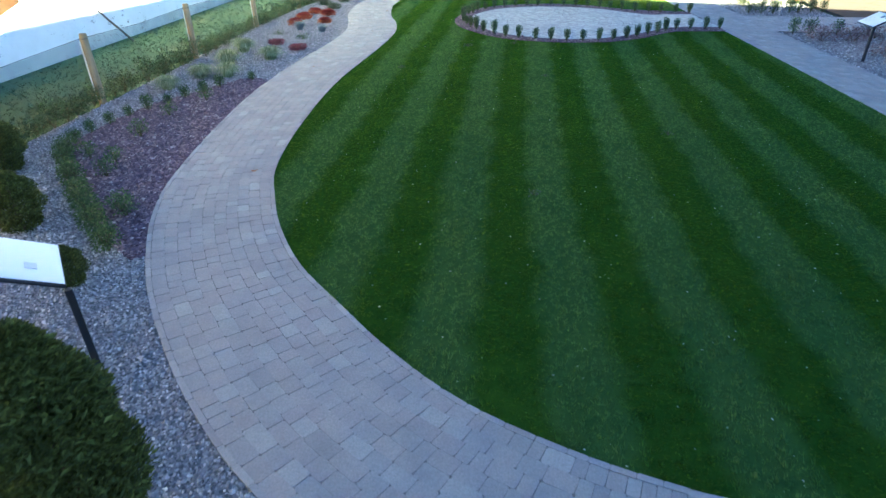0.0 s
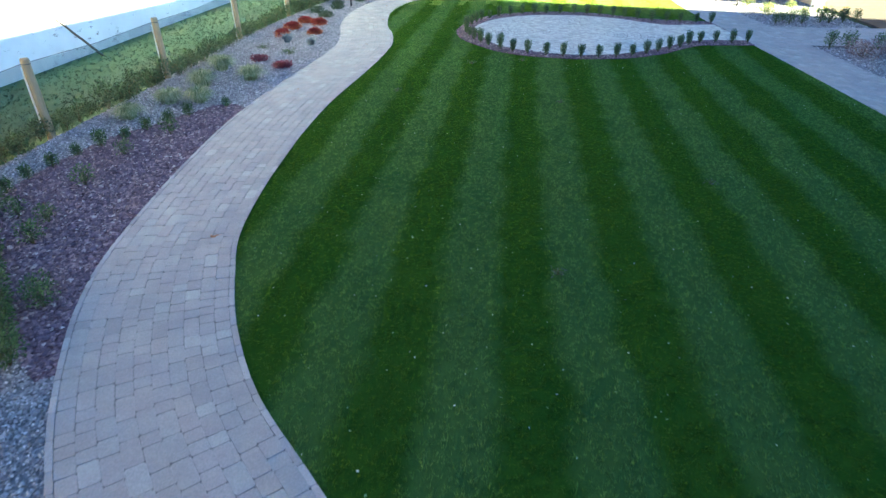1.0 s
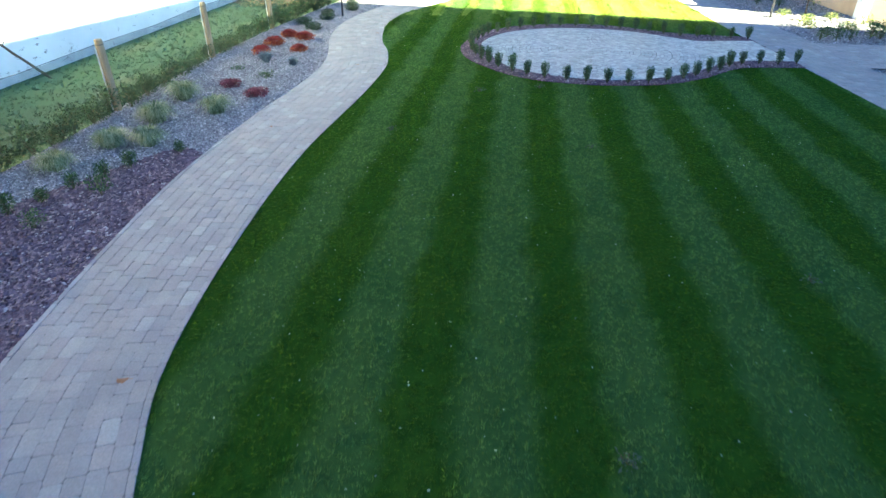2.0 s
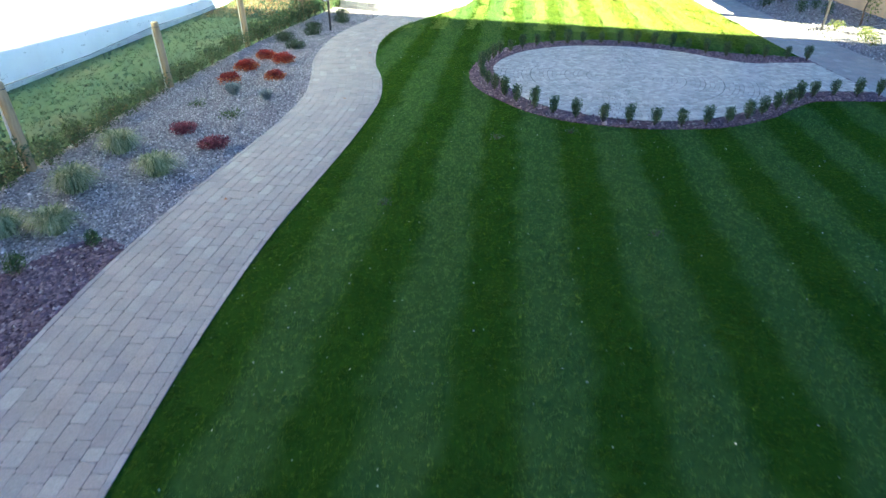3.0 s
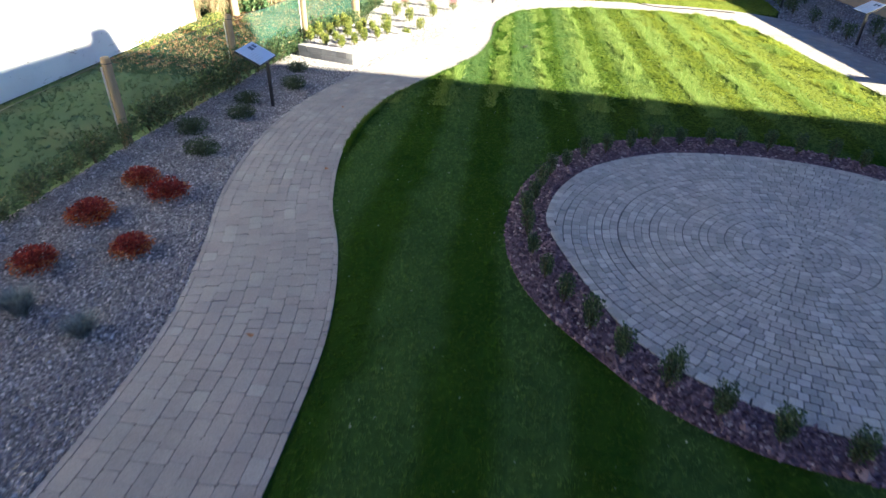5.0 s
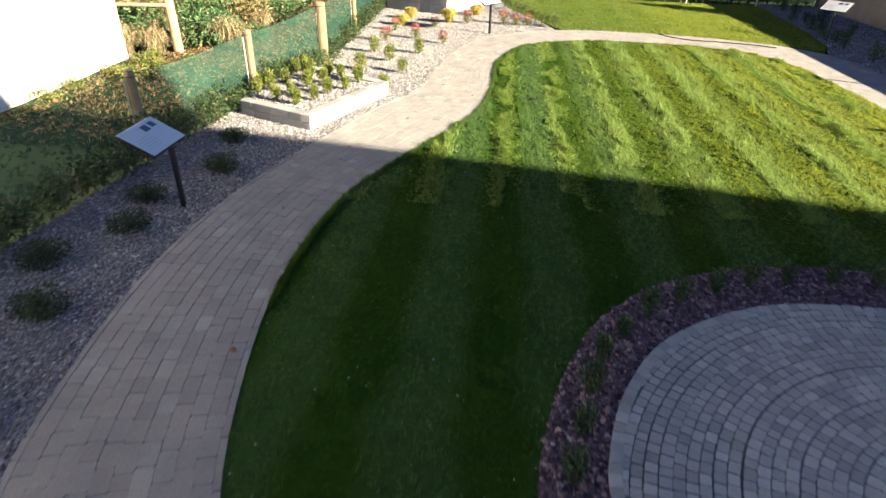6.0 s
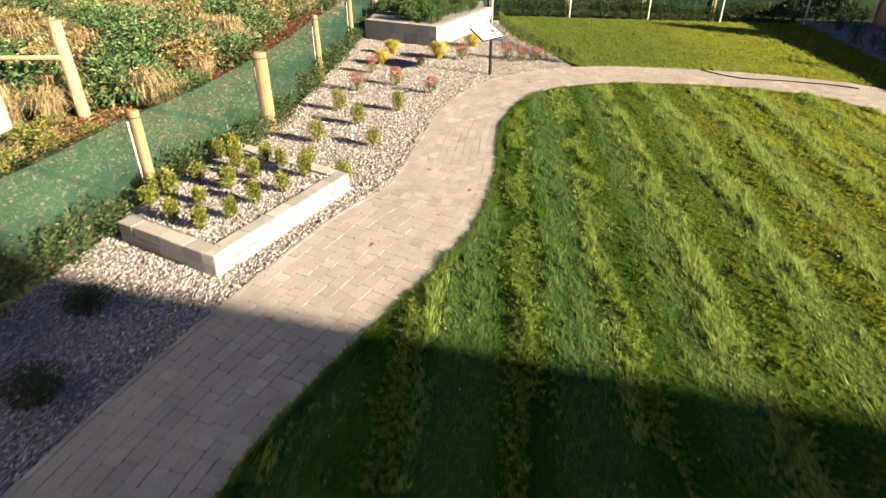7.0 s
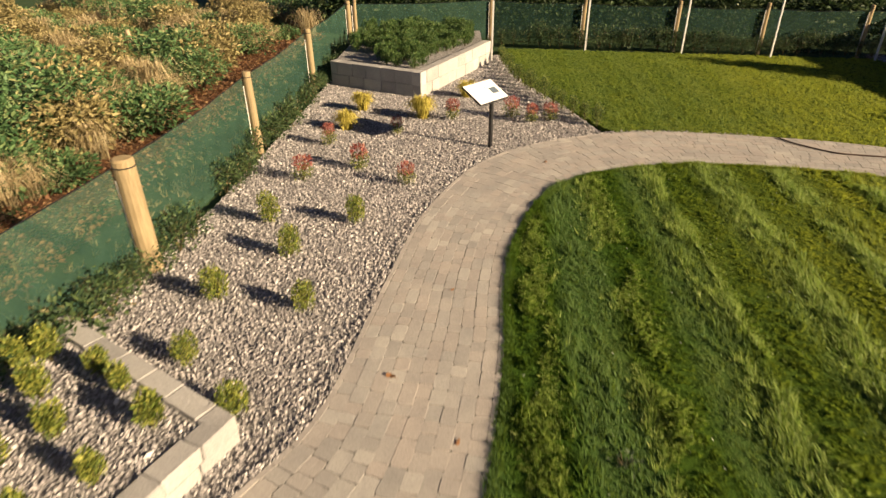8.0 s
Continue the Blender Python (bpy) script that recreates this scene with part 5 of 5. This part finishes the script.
dropped = tagged(part("fallen_leaf", bm, m_litter), "curled dry brown leaf lying on paving", "leaf", LEAF_DROP)
places = [(-1.42, 28.8), (-1.03, 29.63), (-3.35, 23.9), (-3.0, 26.3), (-2.2, 27.9), (-1.7, 30.4), (-1.2, 31.9), (-3.1, 12.4), (-2.6, 17.1), (0.2, 36.0), (-2.9, 21.0), (-2.05, 5.9)]
for k, (x, y) in enumerate(places):
    m = pose(x, y, 0.033, 0, 0, k * 67) @ Matrix.Diagonal([0.6 + 0.09 * (k % 6)] * 3 + [1])
    if k:
        copy_thing(dropped, m).matrix_basis = m
    else:
        dropped.matrix_basis = m


# ---- paving stones ----
def courses(a, b, step=0.155, kerb=0.062, lengths=(0.14, 0.19, 0.24, 0.29)):
    """Stones in courses along the strip between two edge lines. Returns pavers and kerbs."""
    mid = (a + b) / 2
    d = np.concatenate([[0], np.cumsum(np.linalg.norm(np.diff(mid, axis=0), axis=1))])
    width = np.linalg.norm(a - b, axis=1).mean()
    n = max(int(round((width - 2 * kerb) / step)), 1)

    def at(s, v):
        p = np.array([np.interp(s, d, a[:, i] * (1 - v) + b[:, i] * v) for i in (0, 1)])
        q = np.array([np.interp(min(s + 0.05, d[-1]), d, a[:, i] * (1 - v) + b[:, i] * v) for i in (0, 1)])
        o = np.array([np.interp(max(s - 0.05, 0), d, a[:, i] * (1 - v) + b[:, i] * v) for i in (0, 1)])
        stretch = np.linalg.norm(q - o) / (min(s + 0.05, d[-1]) - max(s - 0.05, 0))
        return p, math.atan2(q[1] - o[1], q[0] - o[0]), stretch

    pavers, kerbs = [], []
    for row in range(-1, n + 1):
        s = -random.uniform(0, 0.2)
        while s < d[-1]:
            edge = row in (-1, n)
            ln = random.choice(lengths) * (1.15 if edge else 1.0)
            c = min(max(s + ln / 2, 0), d[-1])
            w_here = np.interp(c, d, np.linalg.norm(a - b, axis=1))
            kv = kerb / w_here
            v = kv / 2 if row == -1 else 1 - kv / 2 if row == n else kv + (1 - 2 * kv) * (row + 0.5) / n
            p, yaw, stretch = at(c, v)
            wd = kerb if edge else (w_here - 2 * kerb) / n
            slip = 0.0 if edge else random.gauss(0, 0.0015)
            rec = (p[0] - math.sin(yaw) * slip, p[1] + math.cos(yaw) * slip, 0.028 + random.gauss(0, 0.0011) + (0.002 if edge else 0), yaw + random.gauss(0, 0.006), ln * stretch - random.uniform(0.001, 0.007), wd - (0.006 if edge else random.uniform(0.0005, 0.006)))
            (kerbs if edge else pavers).append(rec)
            s += ln
    return pavers, kerbs


pavers, kerbs = courses(outer, inner)
lay("paver", path_west, pavers, lambda p: 4.6 < p[1] < 8.2 and p[0] < 0, m_paver, m_paver_rest)
lay("kerb_stone", path_west, kerbs, lambda p: 3.0 < p[1] < 32.0, m_kerb, m_kerb_rest, 0.035)
pavers, kerbs = courses(outer_e, inner_e)
lay("paver", path_east, pavers, lambda p: 18.0 < p[1] < 25.5, m_paver, m_paver_rest)
lay("kerb_stone", path_east, kerbs, lambda p: 10.0 < p[1] < 30.0, m_kerb, m_kerb_rest, 0.035)
pavers, kerbs = courses(np.array([(9.97, 18.15), (12, 18.15), (16, 18.15)]), np.array([(9.81, 20.95), (12, 20.95), (16, 20.95)]))
lay("paver", side_path, pavers, lambda p: p[0] < 11.5, m_paver, m_paver_rest)
lay("kerb_stone", side_path, kerbs, lambda p: p[0] < 16, m_kerb, m_kerb_rest, 0.035)

CENTRE = np.array([3.33, 19.28])
setts = []
ring = 0.1
setts.append((CENTRE[0], CENTRE[1], 0.05, 0.4, 0.1, 0.1))
while ring < 6.2:
    wide = 0.098 * random.uniform(0.93, 1.07)
    count = max(int(2 * math.pi * ring / 0.112), 5)
    start = random.uniform(0, 6.28)
    cuts = np.cumsum(rng.uniform(0.8, 1.2, count))
    cuts *= 2 * math.pi / cuts[-1]
    prev = 0.0
    for cut in cuts:
        a = start + (prev + cut) / 2
        setts.append((CENTRE[0] + math.cos(a) * ring, CENTRE[1] + math.sin(a) * ring, 0.05 + random.gauss(0, 0.002), a + math.pi / 2 + random.gauss(0, 0.03),
                      (cut - prev) * ring - 0.010, wide - random.uniform(0.005, 0.011)))
        prev = cut
    ring += wide + (0.008 if abs(ring - 2.1) < 0.05 else 0.0)
setts = np.array(setts)
setts = setts[inside(terrace_rim, setts[:, :2])]
rim = terrace_rim[:-1]
gap = np.min(np.linalg.norm(setts[:, None, :2] - np.vstack([rim, (rim[1:] + rim[:-1]) / 2])[None], axis=2), axis=1)
setts = setts[gap > 0.075]
length = np.concatenate([[0], np.cumsum(np.linalg.norm(np.diff(terrace_rim, axis=0), axis=1))])
border = []
s = 0.06
while s < length[-1]:
    p = np.array([np.interp(s, length, terrace_rim[:, i]) for i in (0, 1)])
    q = np.array([np.interp(s + 0.02, length, terrace_rim[:, i]) for i in (0, 1)])
    yaw = math.atan2(*(q - p)[::-1])
    ln = 0.115 * random.uniform(0.85, 1.15)
    side = np.array([math.sin(yaw), -math.cos(yaw)]) * -0.05
    border.append((p[0] + side[0], p[1] + side[1], 0.055, yaw, ln - 0.006, 0.098))
    s += ln
setts = np.vstack([setts, border])
lay("sett", terrace, setts, lambda p: p[1] < 18.0 and p[0] < 3.4, m_sett, m_sett_rest, 0.03)
